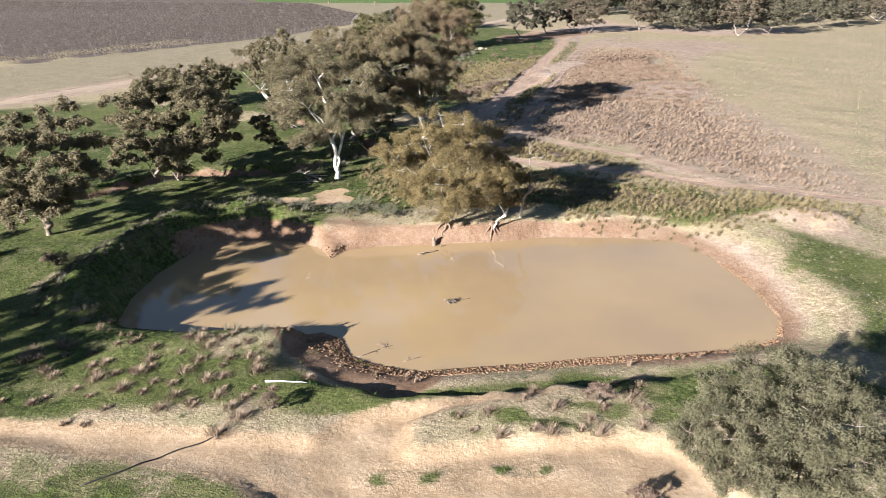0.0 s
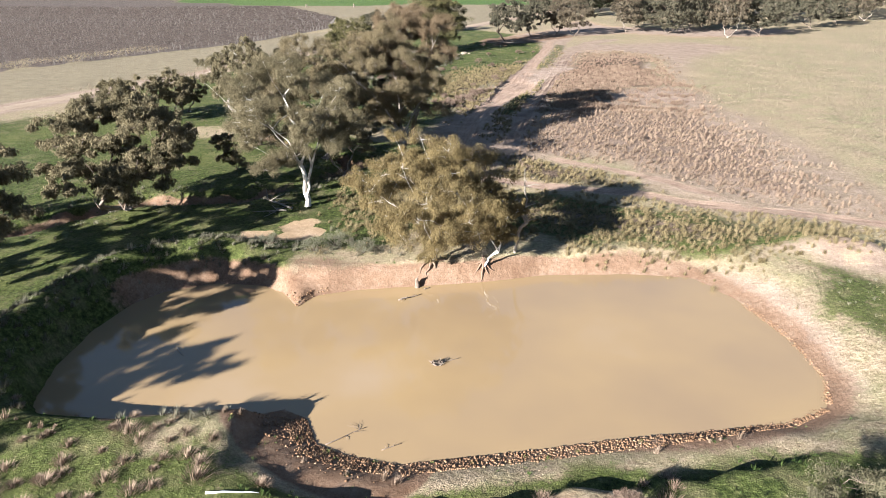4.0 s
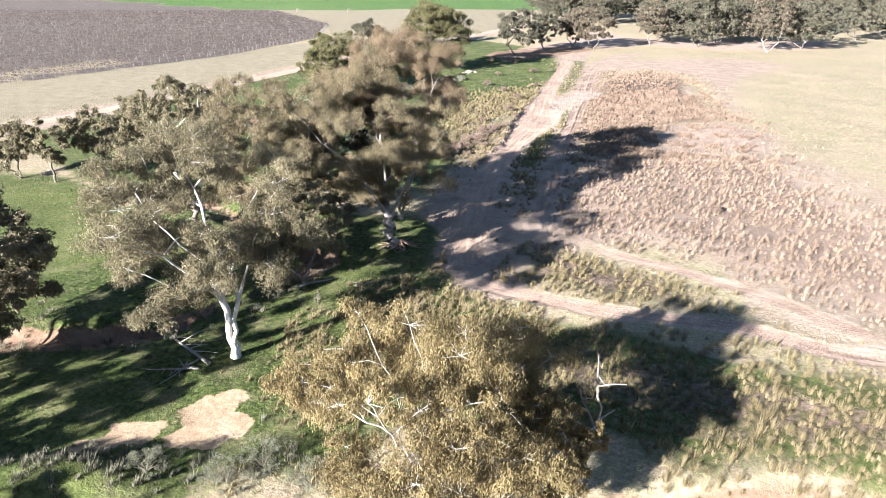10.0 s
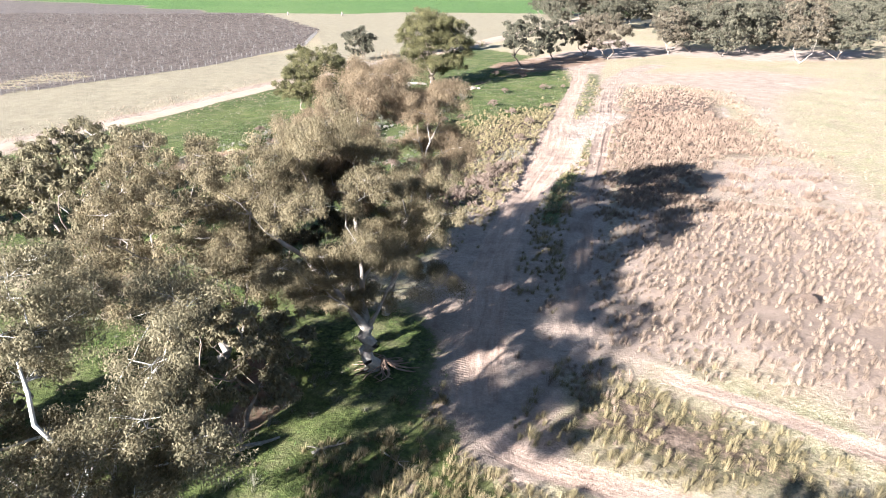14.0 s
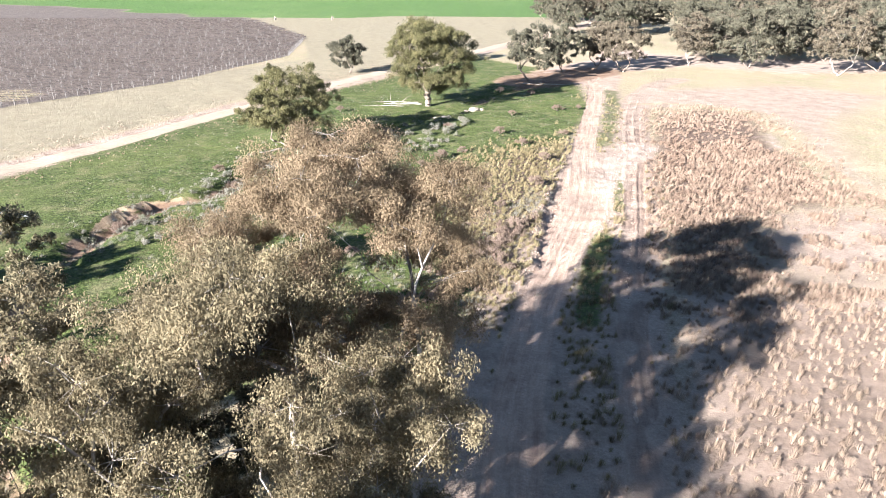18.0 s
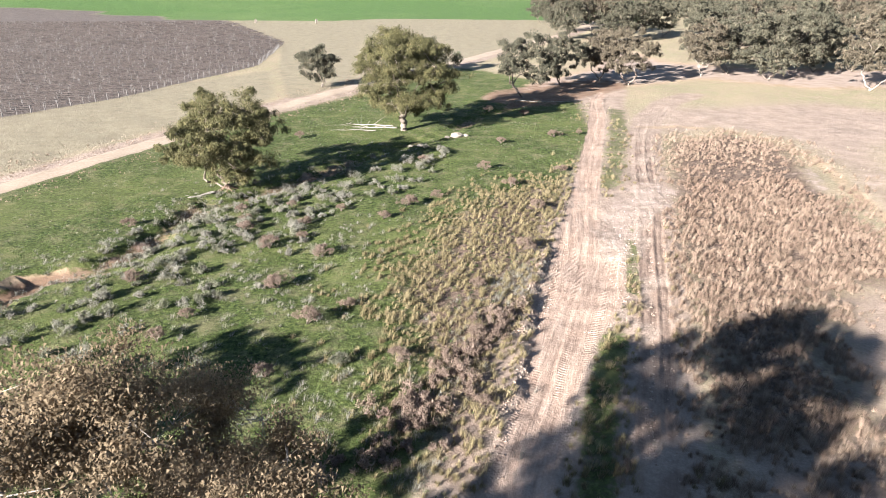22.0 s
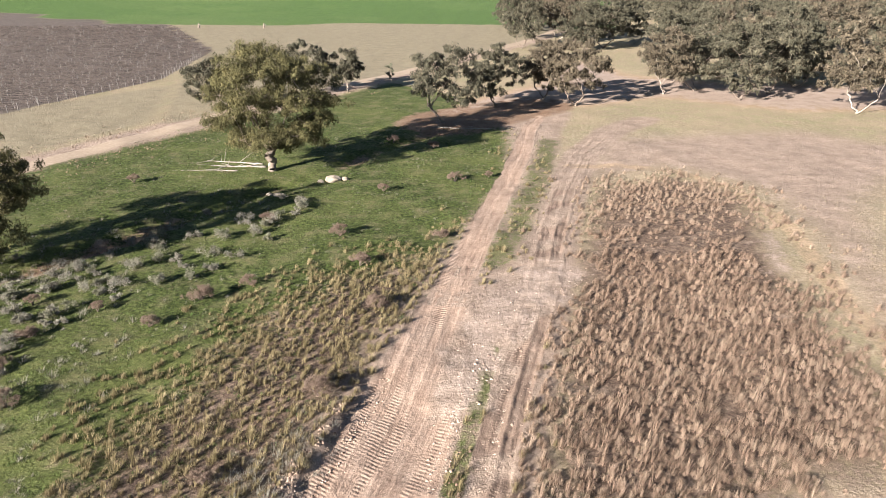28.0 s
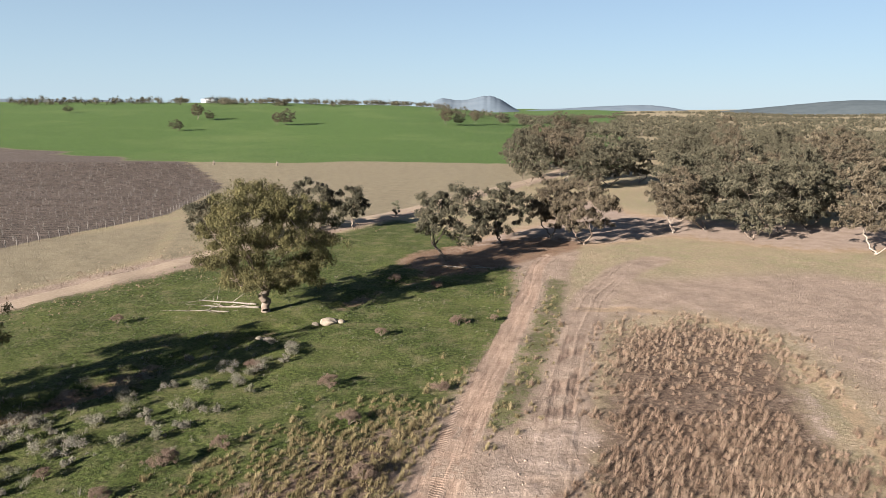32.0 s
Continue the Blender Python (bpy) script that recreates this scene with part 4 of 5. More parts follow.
gum("gum_tree", -48.0, -109.4, 14.5, 16.0, 19, "dark spreading gum with twisted trunk", M_BARK_DARK, LEAF_OLIVE, 80, 900, 0.34, 0.18, 1, (0.05, 0), 0.024, group="western gums")
gum("gum_tree", -46.5, -130.0, 14.5, 11.0, 25, "gum in rough grass west of the dam", M_BARK_DARK, LEAF_OLIVE, 55, 420, 0.48, 0.4, 2, group="western gums")
gum("gum_tree", -49.5, -149.5, 15.5, 13.0, 24, "gum whose shade falls across the dam", M_BARK_DARK, LEAF_OLIVE, 60, 300, 0.48, 0.25, 1, group="western gums")
gum("gum_tree", -70.0, -116.0, 14.0, 12.0, 26, "gum in rough grass west of the dam", M_BARK_DARK, LEAF_OLIVE, 50, 280, 0.48, 0.25, 1, group="western gums")
for i, (x, y, h, w) in enumerate(((-58, -151, 16, 12), (-73, -144, 16, 15), (-82, -129, 15, 14), (-66, -160, 16, 15))):
    gum("gum_tree", x, y, h, w, 90 + i, "gum in rough grass west of the dam", M_BARK_DARK, LEAF_OLIVE, 50, 200, 0.6, 0.25, 2, girth=0.02, group="western gums")
gum("gum_tree", -48.4, -40.3, 16.5, 15.0, 20, "creek gum with open crown and pale limbs", M_BARK_WHITE, LEAF_OLIVE, 46, 475, 0.34, 0.32, 2, girth=0.02, group="creek gums")
gum("gum_tree", -38.0, -69.5, 7.4, 6.5, 21, "small dark gum with low branches", M_BARK_DARK, LEAF_OLIVE, 30, 364, 0.34, 0.2, 3, girth=0.02, group="creek gums")
for i, (x, y, h, w) in enumerate(((-72.5, -42.4, 8.8, 8), (-66.5, -43.4, 9.6, 5.5), (-63.6, -38, 9.5, 8), (-64.4, -31.4, 7.7, 6.5))):
    gum("gum_tree", x, y, h, w, 30 + i, "slender young gum on green pasture", M_BARK_DARK, LEAF_OLIVE, 30, 300, 0.42, 0.26, 2 if i != 1 else 1, girth=0.02, group="pasture gums", puff=0.1)
gum("wattle_tree", 19.8, -141.0, 10.0, 10.5, 41, "dense grey-green wattle on bare sand", M_BARK_DARK, LEAF_WATTLE, 110, 1300, 0.16, 0.12, 3, slim=0.14, puff=0.11, girth=0.018)
gum("box_tree", -46.8, 30.4, 13.6, 15.5, 42, "grey box tree undercut by the gully, roots showing", M_BARK_DARK, LEAF_GREEN, 85, 900, 0.28, 0.10, 2, girth=0.028, group="pasture box trees", puff=0.12)
gum("box_tree", -28.4, 68.1, 20.0, 18.5, 43, "large box tree with stout forked trunk and rounded clumps", M_BARK_DARK, LEAF_GREEN, 115, 900, 0.30, 0.14, 1, girth=0.028, puff=0.12, group="pasture box trees")
gum("box_tree", -57.0, 111.6, 11.0, 9.5, 44, "dense dark tree beside the gravel road", M_BARK_DARK, LEAF_WOOD, 40, 280, 0.5, 0.14, 3, girth=0.018, group="roadside trees", puff=0.14)
gum("box_tree", -41.5, 131.6, 11.5, 9.5, 45, "dense dark tree beside the gravel road", M_BARK_DARK, LEAF_WOOD, 40, 280, 0.5, 0.14, 2, girth=0.018, group="roadside trees", puff=0.14)
gum("box_tree", -33.5, 134.6, 10.5, 7.5, 46, "dense dark tree beside the gravel road", M_BARK_DARK, LEAF_WOOD, 34, 280, 0.5, 0.14, 2, girth=0.018, group="roadside trees", puff=0.14)
for i, (x, y, h, w) in enumerate(((-6.5, 103.7, 15, 13), (2.6, 121.7, 12.6, 10.5), (13.2, 131, 13.5, 12), (20, 124, 13.5, 11.5))):
    gum("gum_tree", x, y, h, w, 50 + i, "upright gum on bare red earth", M_BARK_DARK, LEAF_WOOD if i < 2 else LEAF_WOOD_TAN, 54, 340, 0.44, 0.22, 2, girth=0.02, group="gums at the paddock end", puff=0.125)
gum("sapling", -27, 154, 5.0, 2.6, 60, "thin sapling beside the gravel road", M_BARK_DARK, LEAF_GREY, 14, 125, 0.4, 0.2, girth=0.02)


def dead_tree(x, y, h, w, seed):
    r = np.random.RandomState(seed)
    ob = thing("dead_tree", x, y, "bare bleached dead tree with broken limbs beside the gum", "dead tree", sink=0.1)
    pos, parent, load, c = grow(r, h, w, 14, 0.4, 1, (0.1, 0), 0.2)
    v, f = tubes(pos, parent, np.maximum(0.02 * h * load ** 0.6, 0.02), 6)
    part("trunk", mesh_np("trunk", v, f, M_DEADWOOD, True), ob)


dead_tree(3.6, -95.6, 9.0, 5.0, 77)

# ---- grass, tussocks and scrub ----
def scatter(r, polys, spacing, keep=None):
    """Uneven points over polygons, off the tracks."""
    pts = []
    for p in polys:
        a = np.array(p)
        gx, gy = np.meshgrid(np.arange(a[:, 0].min() - 5, a[:, 0].max() + 5, spacing), np.arange(a[:, 1].min() - 5, a[:, 1].max() + 5, spacing))
        x = gx.ravel() + r.uniform(-0.55, 0.55, gx.size) * spacing
        y = gy.ravel() + r.uniform(-0.55, 0.55, gx.size) * spacing
        d = away(p, x, y, True)
        ok = np.where(inside(p, x, y), d, -d) > 2.8 * waves(x, y, 7, 41) + r.normal(0, 2.6, x.size)
        pts.append(np.stack([x[ok], y[ok]], 1))
    p = np.concatenate(pts)
    x, y = p[:, 0], p[:, 1]
    ok = (away(TRACK, x, y) > track_half(y) + 0.25) & (away(RUTS, x, y) > 1.3) & (away(TRAIL_POND, x, y) > 1.6) & (away(TRAIL_FIELD, x, y) > 1.4) & (zone(WHITE, x, y, 1.5) < 0.3) & ~inside(POND, x, y) & ~inside(PATCH, x, y) & ~inside(PATCH_EAST, x, y)
    if keep is not None:
        ok &= keep(x, y)
    return p[ok]


def tufts(name, r, pts, blades, tall, reach, wide, material, label, category="grass", lean=(0.16, 0.08)):
    """Tussocks as fans of pointed blades, all in one mesh."""
    n = len(pts)
    big = np.repeat(0.5 + 0.85 * r.uniform(0, 1, n) ** 1.5, blades)[:, None]
    base = np.repeat(np.stack([pts[:, 0], pts[:, 1], height(pts[:, 0], pts[:, 1]) - 0.05], 1), blades, 0)
    a = r.uniform(0, 6.283, n * blades)
    out = np.stack([np.cos(a), np.sin(a), np.zeros_like(a)], 1)
    side = np.stack([-np.sin(a), np.cos(a), np.zeros_like(a)], 1)
    q = r.uniform(0.1, 1, (n * blades, 1))
    root = base + out * q * reach * 0.55 * big
    tip = base + out * q * reach * big + np.array([[lean[0], lean[1], 0]]) * tall * big + np.array([[0, 0, 1.0]]) * tall * big * (1.1 - 0.5 * q) * r.uniform(0.7, 1.2, (n * blades, 1))
    verts = np.stack([root - side * wide, root + side * wide, tip], 1).reshape(-1, 3)
    me = mesh_np(name, verts, np.arange(3 * n * blades).reshape(-1, 3), material)
    return tagged(new(name, me), label, category, kind="stuff")


rg = np.random.RandomState(5)
patchy = lambda x, y: (waves(x, y, 11, 31) > -0.8) & (~inside(BARE_MID, x, y) | (waves(x, y, 5, 37) > 0.25)) & ~inside(PALE_SPOT, x, y)
tufts("pale_tussocks", rg, scatter(rg, [TUSS_MID, [(7, -20), (36, -20), (38, 16), (30, 40), (12, 20)], [(14, 50), (19, 68), (32, 74), (41, 66), (40, 50), (30, 56)]], 0.86, patchy), 56, 0.62, 0.5, 0.018, GRASS_PALE, "pale pinkish dry tussocks scattered over bare soil")
tufts("dry_tussocks", rg, scatter(rg, [TUSS_NORTH], 0.68, lambda x, y: patchy(x, y) & ((y < 44 + 5 * waves(x, y, 9, 46)) | (waves(x, y, 2.2, 47) > 0.3))), 68, 0.64, 0.56, 0.017, GRASS_DRY, "dense pinkish-brown dry tussock grass beside the track")
tufts("golden_tussocks", rg, scatter(rg, [TUSS_WEST, TUSS_POND, TUSS_WEDGE, [(-16, -76), (-7, -67), (-5, -71), (2, -74), (2, -86), (-14, -88)], [(-2.6, -44), (-1.6, -26), (0, -12), (5.2, 4), (6.2, 22), (8.2, 22), (6.6, 4), (3.4, -12), (1.6, -26), (1.0, -46)]], 0.70, patchy), 66, 0.60, 0.56, 0.016, GRASS_GOLD, "golden tussock grass mixed with green shoots")
tufts("sparse_tussocks", rg, scatter(rg, [[(6.3, 96), (15, 70), (12, 40), (9.5, 26), (4.5, 36), (7.6, 66)]], 1.6), 60, 0.5, 0.55, 0.018, GRASS_GOLD, "scattered pale tussocks on green grass")
tufts("bank_tussocks", rg, scatter(rg, [[(-11, -137.6), (-30, -138.5), (-33, -129.5), (-14, -127.5)], [(2, -135), (15, -131.6), (15, -133.4), (4, -136)]], 1.6, lambda x, y: ~inside(SAND, x, y) | (away(SAND, x, y, True) < 0.5)), 190, 0.52, 1.0, 0.02, GRASS_PALE, "pale rounded tussocks on the grassy southern bank")
tufts("green_tufts", rg, scatter(rg, [GREEN_NORTH], 0.95, lambda x, y: (y < 100) & (x > -62) & (waves(x, y, 8, 33) > -0.5)), 20, 0.24, 0.42, 0.02, GRASS_GREEN, "short green pasture tufts")
tufts("pasture_weeds", rg, scatter(rg, [GREEN_NORTH, GREEN_EAST], 1.5, lambda x, y: (y < 100) & (x > -70) & (waves(x, y, 6, 38) > 0.05)), 34, 0.26, 0.46, 0.014, WEEDS, "grey-brown weeds through the green pasture", "weeds")
tufts("shade_grass", rg, scatter(rg, [GREEN_WEST, GREEN_SOUTH, GREEN_CORNER], 1.1, lambda x, y: (x > -62) & (waves(x, y, 8, 35) > -0.4) & ~inside(SAND, x, y)), 18, 0.26, 0.42, 0.02, GRASS_GREEN, "long green grass beneath the gums")
tufts("pasture_tufts", rg, scatter(rg, [[(44, -76), (90, -88), (90, 60), (40, 66), (39, 14), (43, -50)], [(44, -80), (70, -88), (60, -140), (30, -126), (36, -112), (28, -98)]], 1.3), 10, 0.16, 0.28, 0.03, GRASS_GOLD, "thin dry pasture grass")
tufts("bare_ground_tufts", rg, scatter(rg, [BARE_MID], 1.7), 20, 0.5, 0.5, 0.035, GRASS_DRY, "lone dry tufts on bare soil")
tufts("road_verge_grass", rg, scatter(rg, [[(-94, -9), (-67, 62), (-36, 143), (-44, 146), (-75, 64), (-104, -9)], [(-90, -9), (-64, 62), (-33, 143), (-29, 140), (-60, 60), (-84, -9)]], 1.3, lambda x, y: away(ROAD, x, y) > 3.1), 12, 0.35, 0.4, 0.04, GRASS_DRY, "rank dry grass along the road verge")


def ring_points(r, count, near, far, keep):
    x, y = r.uniform(-42, 34, count * 6), r.uniform(-136, -88, count * 6)
    d = away(POND, x, y, True)
    ok = ~inside(POND, x, y) & (d > near) & (d < far) & keep(x, y)
    return np.stack([x, y], 1)[ok][:count]


tufts("bank_scrub", rg, ring_points(rg, 800, 0.8, 7.0, lambda x, y: (x < -15) & (y > -127) & (np.hypot(x + 16.4, y + 104) > 5.5)), 50, 0.6, 0.6, 0.018, WEEDS, "dull scrubby grass on the steep western bank")
reeds = ring_points(rg, 420, 1.9, 2.6, lambda x, y: (y < -116) & (x > -30) & (waves(x, y, 3, 4) > -0.2))
tufts("shore_reeds", rg, reeds, 60, 0.62, 0.4, 0.018, GRASS_PALE, "tufts of dry reed along the southern shore")
tufts("far_bank_grass", rg, ring_points(rg, 260, 4.0, 9.0, lambda x, y: (y > -104) & (x > -18) & (x < 30)), 20, 0.45, 0.45, 0.035, GRASS_GOLD, "dry grass along the northern bank")


def along_shore(r, count, near, far):
    """Points beside the southern waterline."""
    line = np.array([p for p in POND[15:27]])
    k = r.randint(0, len(line) - 1, count)
    f, d = r.uniform(0, 1, (count, 1)), np.diff(line, axis=0)[k]
    out = np.stack([-d[:, 1], d[:, 0]], 1) / (np.linalg.norm(d, axis=1)[:, None] + 1e-9)
    p = line[k] + d * f + out * r.choice([-1.0, 1.0], (count, 1)) * r.uniform(near, far, (count, 1))
    return p[~inside(POND, p[:, 0], p[:, 1])]


def scrub_points(r, line, count, spread):
    a = np.array(line)
    k = r.randint(0, len(a) - 1, count)
    f = r.uniform(0, 1, (count, 1))
    return a[k] * (1 - f) + a[k + 1] * f + r.normal(0, spread, (count, 2))


pts = np.concatenate([scrub_points(rg, GULLY[8:17], 680, 3.0), scrub_points(rg, [(-12, -30), (-10.5, -12), (-7, 2), (-4.5, 8)], 210, 1.6), scrub_points(rg, [(-34, -12), (-28, 4), (-30, 20)], 300, 6.5), scrub_points(rg, [(-40, -20), (-24, -16), (-14, -22)], 160, 4.5)])
tufts("gully_scrub", rg, pts, 44, 0.5, 0.75, 0.014, SCRUB, "low grey scrub along the gully", "scrub")
pts = np.concatenate([scrub_points(rg, GULLY[0:8], 460, 3.0), scrub_points(rg, [(-17, -93), (-12, -96), (-8, -97)], 40, 1.2)])
tufts("creek_scrub", rg, pts, 44, 0.55, 0.7, 0.018, WEEDS, "grey-green scrub under the creek gums", "scrub")


def brush(name, r, pts, low, high, material, label, count=430, size=0.20):
    """Low rounded twiggy mounds, joined."""
    rad = r.uniform(low, high, len(pts))
    c = np.stack([pts[:, 0], pts[:, 1], height(pts[:, 0], pts[:, 1]) + 0.42 * rad], 1)
    v, f = leaves(r, c, rad, count, size, -0.35, 0.16, 0.8, 6)
    return tagged(new(name, mesh_np(name, v, f, material)), label, "scrub", kind="stuff")


GULLY_BRUSH = [(-47, 0), (-46, 10), (-45, 19), (-42, 30), (-34, 38), (-26, 45), (-20, 54), (-18.5, 50), (-23, 34), (-29, 24), (-33, 9), (-35, -2), (-42, -14), (-55, -12)]
pts = scatter(rg, [GULLY_BRUSH], 1.6, lambda x, y: waves(x, y, 6, 44) + 0.6 * waves(x, y, 2.5, 45) > -0.25)
brush("gully_brush", rg, pts[::2], 0.45, 1.15, SCRUB, "grey twiggy scrub crowding the gully bank")
brush("gully_saltbush", rg, pts[1::3], 0.4, 1.0, LEAF_GREY, "blue-grey low bushes along the gully")
brush("bank_brush", rg, np.concatenate([scrub_points(rg, [(-13.5, -19), (-10, -10.7), (-7.6, -5.2), (-5.6, -1)], 55, 0.8), scrub_points(rg, [(-16, -24), (-11, -16)], 26, 1.6)]), 0.4, 0.9, TWIG_RED, "brown woody brush beside the track cutting")


# ---- clods of clay along the waterline ----
def clods(name, r, pts, size, material, label):
    base = np.array([[1, 0, 0], [0, 1, 0], [-1, 0, 0], [0, -1, 0], [0, 0, 0.75], [0.3, 0.2, -0.6]], float)
    face = np.array([[0, 1, 4], [1, 2, 4], [2, 3, 4], [3, 0, 4], [1, 0, 5], [2, 1, 5], [3, 2, 5], [0, 3, 5]])
    n = len(pts)
    s = size * r.uniform(0.45, 1.5, (n, 1, 1))
    v = base[None] * s * r.uniform(0.6, 1.4, (n, 6, 3))
    a = r.uniform(0, 6.28, n)
    c, q = np.cos(a)[:, None], np.sin(a)[:, None]
    v = np.stack([v[..., 0] * c - v[..., 1] * q, v[..., 0] * q + v[..., 1] * c, v[..., 2]], 2)
    v += np.stack([pts[:, 0], pts[:, 1], height(pts[:, 0], pts[:, 1]) + size * 0.15], 1)[:, None]
    me = mesh_np(name, v.reshape(-1, 3), (np.arange(n)[:, None, None] * 6 + face[None]).reshape(-1, 3), material)
    return tagged(new(name, me), label, "clods", kind="stuff")


spit = np.stack([rg.normal(-16.3, 2.2, 900), rg.normal(-105.0, 1.9, 900)], 1)
clods("clay_clods", rg, np.concatenate([along_shore(rg, 9000, 0.05, 1.7), scrub_points(rg, [(-13.5, -123.5), (-10, -126), (-5, -128)], 420, 0.9), spit[(away([(-16.4, -107.2), (-16.4, -101.5)], spit[:, 0], spit[:, 1]) < 2.2) & (height(spit[:, 0], spit[:, 1]) < WATER_Z + 0.55)]]), 0.085, M_CLOD, "rust-coloured clods of cracked clay at the waterline")
clods("track_clods", rg, np.concatenate([scrub_points(rg, [(-7.0, -27), (-5.2, -12), (-2.7, 4), (-0.4, 18)], 420, 0.4), scrub_points(rg, [(6, 14), (9, 26), (14, 37)], 170, 1.8), scrub_points(rg, [(3.8, -22), (6.9, -2), (10.2, 24)], 520, 0.9), scrub_points(rg, [(-4.9, -6), (-4.4, 4), (-2.0, 13)], 300, 0.5), scrub_points(rg, [(1.0, -4), (4.6, 3), (5.0, 14)], 240, 0.6)]), 0.11, M_EARTH, "clods of dry earth turned up by the grader")

# ---- woodland, far trees, hills ----
def template(seed, h, w, leaf, clumps, count, size, fork=0.3, stems=2):
    return gum("gum_tree", 0, 0, h, w, seed, "woodland gum with pale limbs and dense olive crown", M_BARK_GREY if seed == 73 else M_BARK_DARK, leaf, clumps, count, size, fork, stems, girth=0.014, group="woodland gums", slim=0.26, puff=0.122, near=False)


rf = np.random.RandomState(8)
front = [(50, 146, 16, 17), (57.5, 135.5, 17, 16), (77.6, 123.6, 18, 16), (66, 143, 17, 15), (92, 132, 18, 17), (36, 232, 21, 17), (7, 227, 18, 17), (20, 243, 20, 18), (46, 158, 17, 15), (28, 222, 17, 14)]
spots = list(front)
for _ in range(4000):
    x, y = rf.uniform(-14, 240), rf.uniform(140, 380)
    if x < 8 - 0.036 * (y + 21) or (y < 230 and x < 34 + 0.06 * (y - 140)) or (y < 215 - 0.55 * (x - 50) and x > 50 and y < 150) or (x > 90 and y < 130 + 0.1 * x):
        continue
    gap = 9.0 if y < 220 else 10.5
    if all((x - q[0]) ** 2 + (y - q[1]) ** 2 > gap * gap for q in spots):
        spots.append((x, y, rf.uniform(11, 21), rf.uniform(11, 17)))
    if len(spots) > 92:
        break
moulds = [template(71, 17, 15.5, LEAF_WOOD, 70, 190, 0.46, 0.16), template(72, 17, 15.5, LEAF_WOOD, 70, 190, 0.46, 0.12, 3), template(73, 17, 15.5, LEAF_WOOD_TAN, 66, 180, 0.48, 0.2, 2), template(74, 17, 15.5, LEAF_WOOD, 66, 180, 0.48, 0.14, 2)]
for i, (x, y, h, w) in enumerate(spots):
    m = Matrix.Translation((x, y, float(height(x, y)) - 0.1)) @ Matrix.Rotation(rf.uniform(0, 6.28), 4, "Z") @ Matrix.Diagonal((w / 15.5, w / 15.5, h / 17, 1))
    if i < 4:
        moulds[i].matrix_basis = m
    else:
        copy_thing(moulds[(i * 7 + i // 5) % 4], m)


def far_wood(name, pts, tall, label, material, cards=26, leaf=2.2):
    """Distant tree crowns, each a cluster of leafy sprays."""
    r = np.random.RandomState(len(pts))
    c = np.stack([pts[:, 0], pts[:, 1], height(pts[:, 0], pts[:, 1]) + tall * 0.20], 1)
    v, f = leaves(r, c, tall * 0.46 * r.uniform(0.7, 1.25, len(c)), cards, leaf, 0.3, 0.34, 0.9)
    return tagged(new(name, mesh_np(name, v, f, material)), label, "woodland", kind="stuff")


def polar(r, count, az0, az1, r0, r1):
    a, d = np.radians(r.uniform(az0, az1, count)), np.sqrt(r.uniform(r0 * r0, r1 * r1, count))
    return np.stack([9 - np.sin(a) * d, -21 + np.cos(a) * d], 1)


def belts(p, size, seed, least):
    return p[waves(p[:, 0], p[:, 1], size, seed) > least]


far_wood("woodland_near", belts(polar(rf, 1100, -40, 1.0, 360, 800), 170, 51, -0.15), 14, "olive gum woodland closing the paddock", LEAF_WOOD, 120, 1.4)
far_wood("woodland_far", belts(polar(rf, 3000, -42, -6, 800, 2600), 420, 52, -0.25), 15, "far gum woodland on low country", LEAF_WOOD, 60, 2.4)
far_wood("woodland_mid", belts(polar(rf, 900, -9, 7, 900, 2300), 420, 53, 0.25), 13, "belts of trees beyond the green field", LEAF_WOOD, 60, 2.4)
ridge = np.concatenate([polar(rf, 150, 14, 26, 900, 1020), polar(rf, 70, 8, 14, 960, 1060), polar(rf, 130, 26, 48, 880, 1040), polar(rf, 40, 48, 80, 900, 1100), polar(rf, 90, -7, 8, 800, 930)])
far_wood("ridge_trees", belts(ridge, 70, 57, -0.1), 14, "line of trees along the ridge", LEAF_WOOD, 110, 1.5)
gap_trees = ((-268.5, 487.6, 9, 10), (-217.2, 564.3, 10, 9), (-209.1, 567.4, 15, 13), (-302.6, 587.5, 13, 12), (-291.0, 588.8, 9, 9), (-75.5, 633.1, 14, 12), (-65.1, 646.4, 13, 12), (-52.0, 671.8, 13, 9), (-24.2, 705.7, 12, 12), (33.3, 709.9, 17, 16), (46, 730, 17, 17), (59.5, 756.7, 15, 15), (-444.7, 603.4, 7, 9))
for i, (x, y, h, w) in enumerate(gap_trees):
    m = Matrix.Translation((x, y, float(height(x, y)) - 0.1)) @ Matrix.Rotation(i * 1.3, 4, "Z") @ Matrix.Diagonal((w / 15.5, w / 15.5, h / 17, 1))
    tagged(copy_thing(moulds[2 * (i % 2)], m), "lone paddock tree in the green crop", "tree", "trees in the green field")


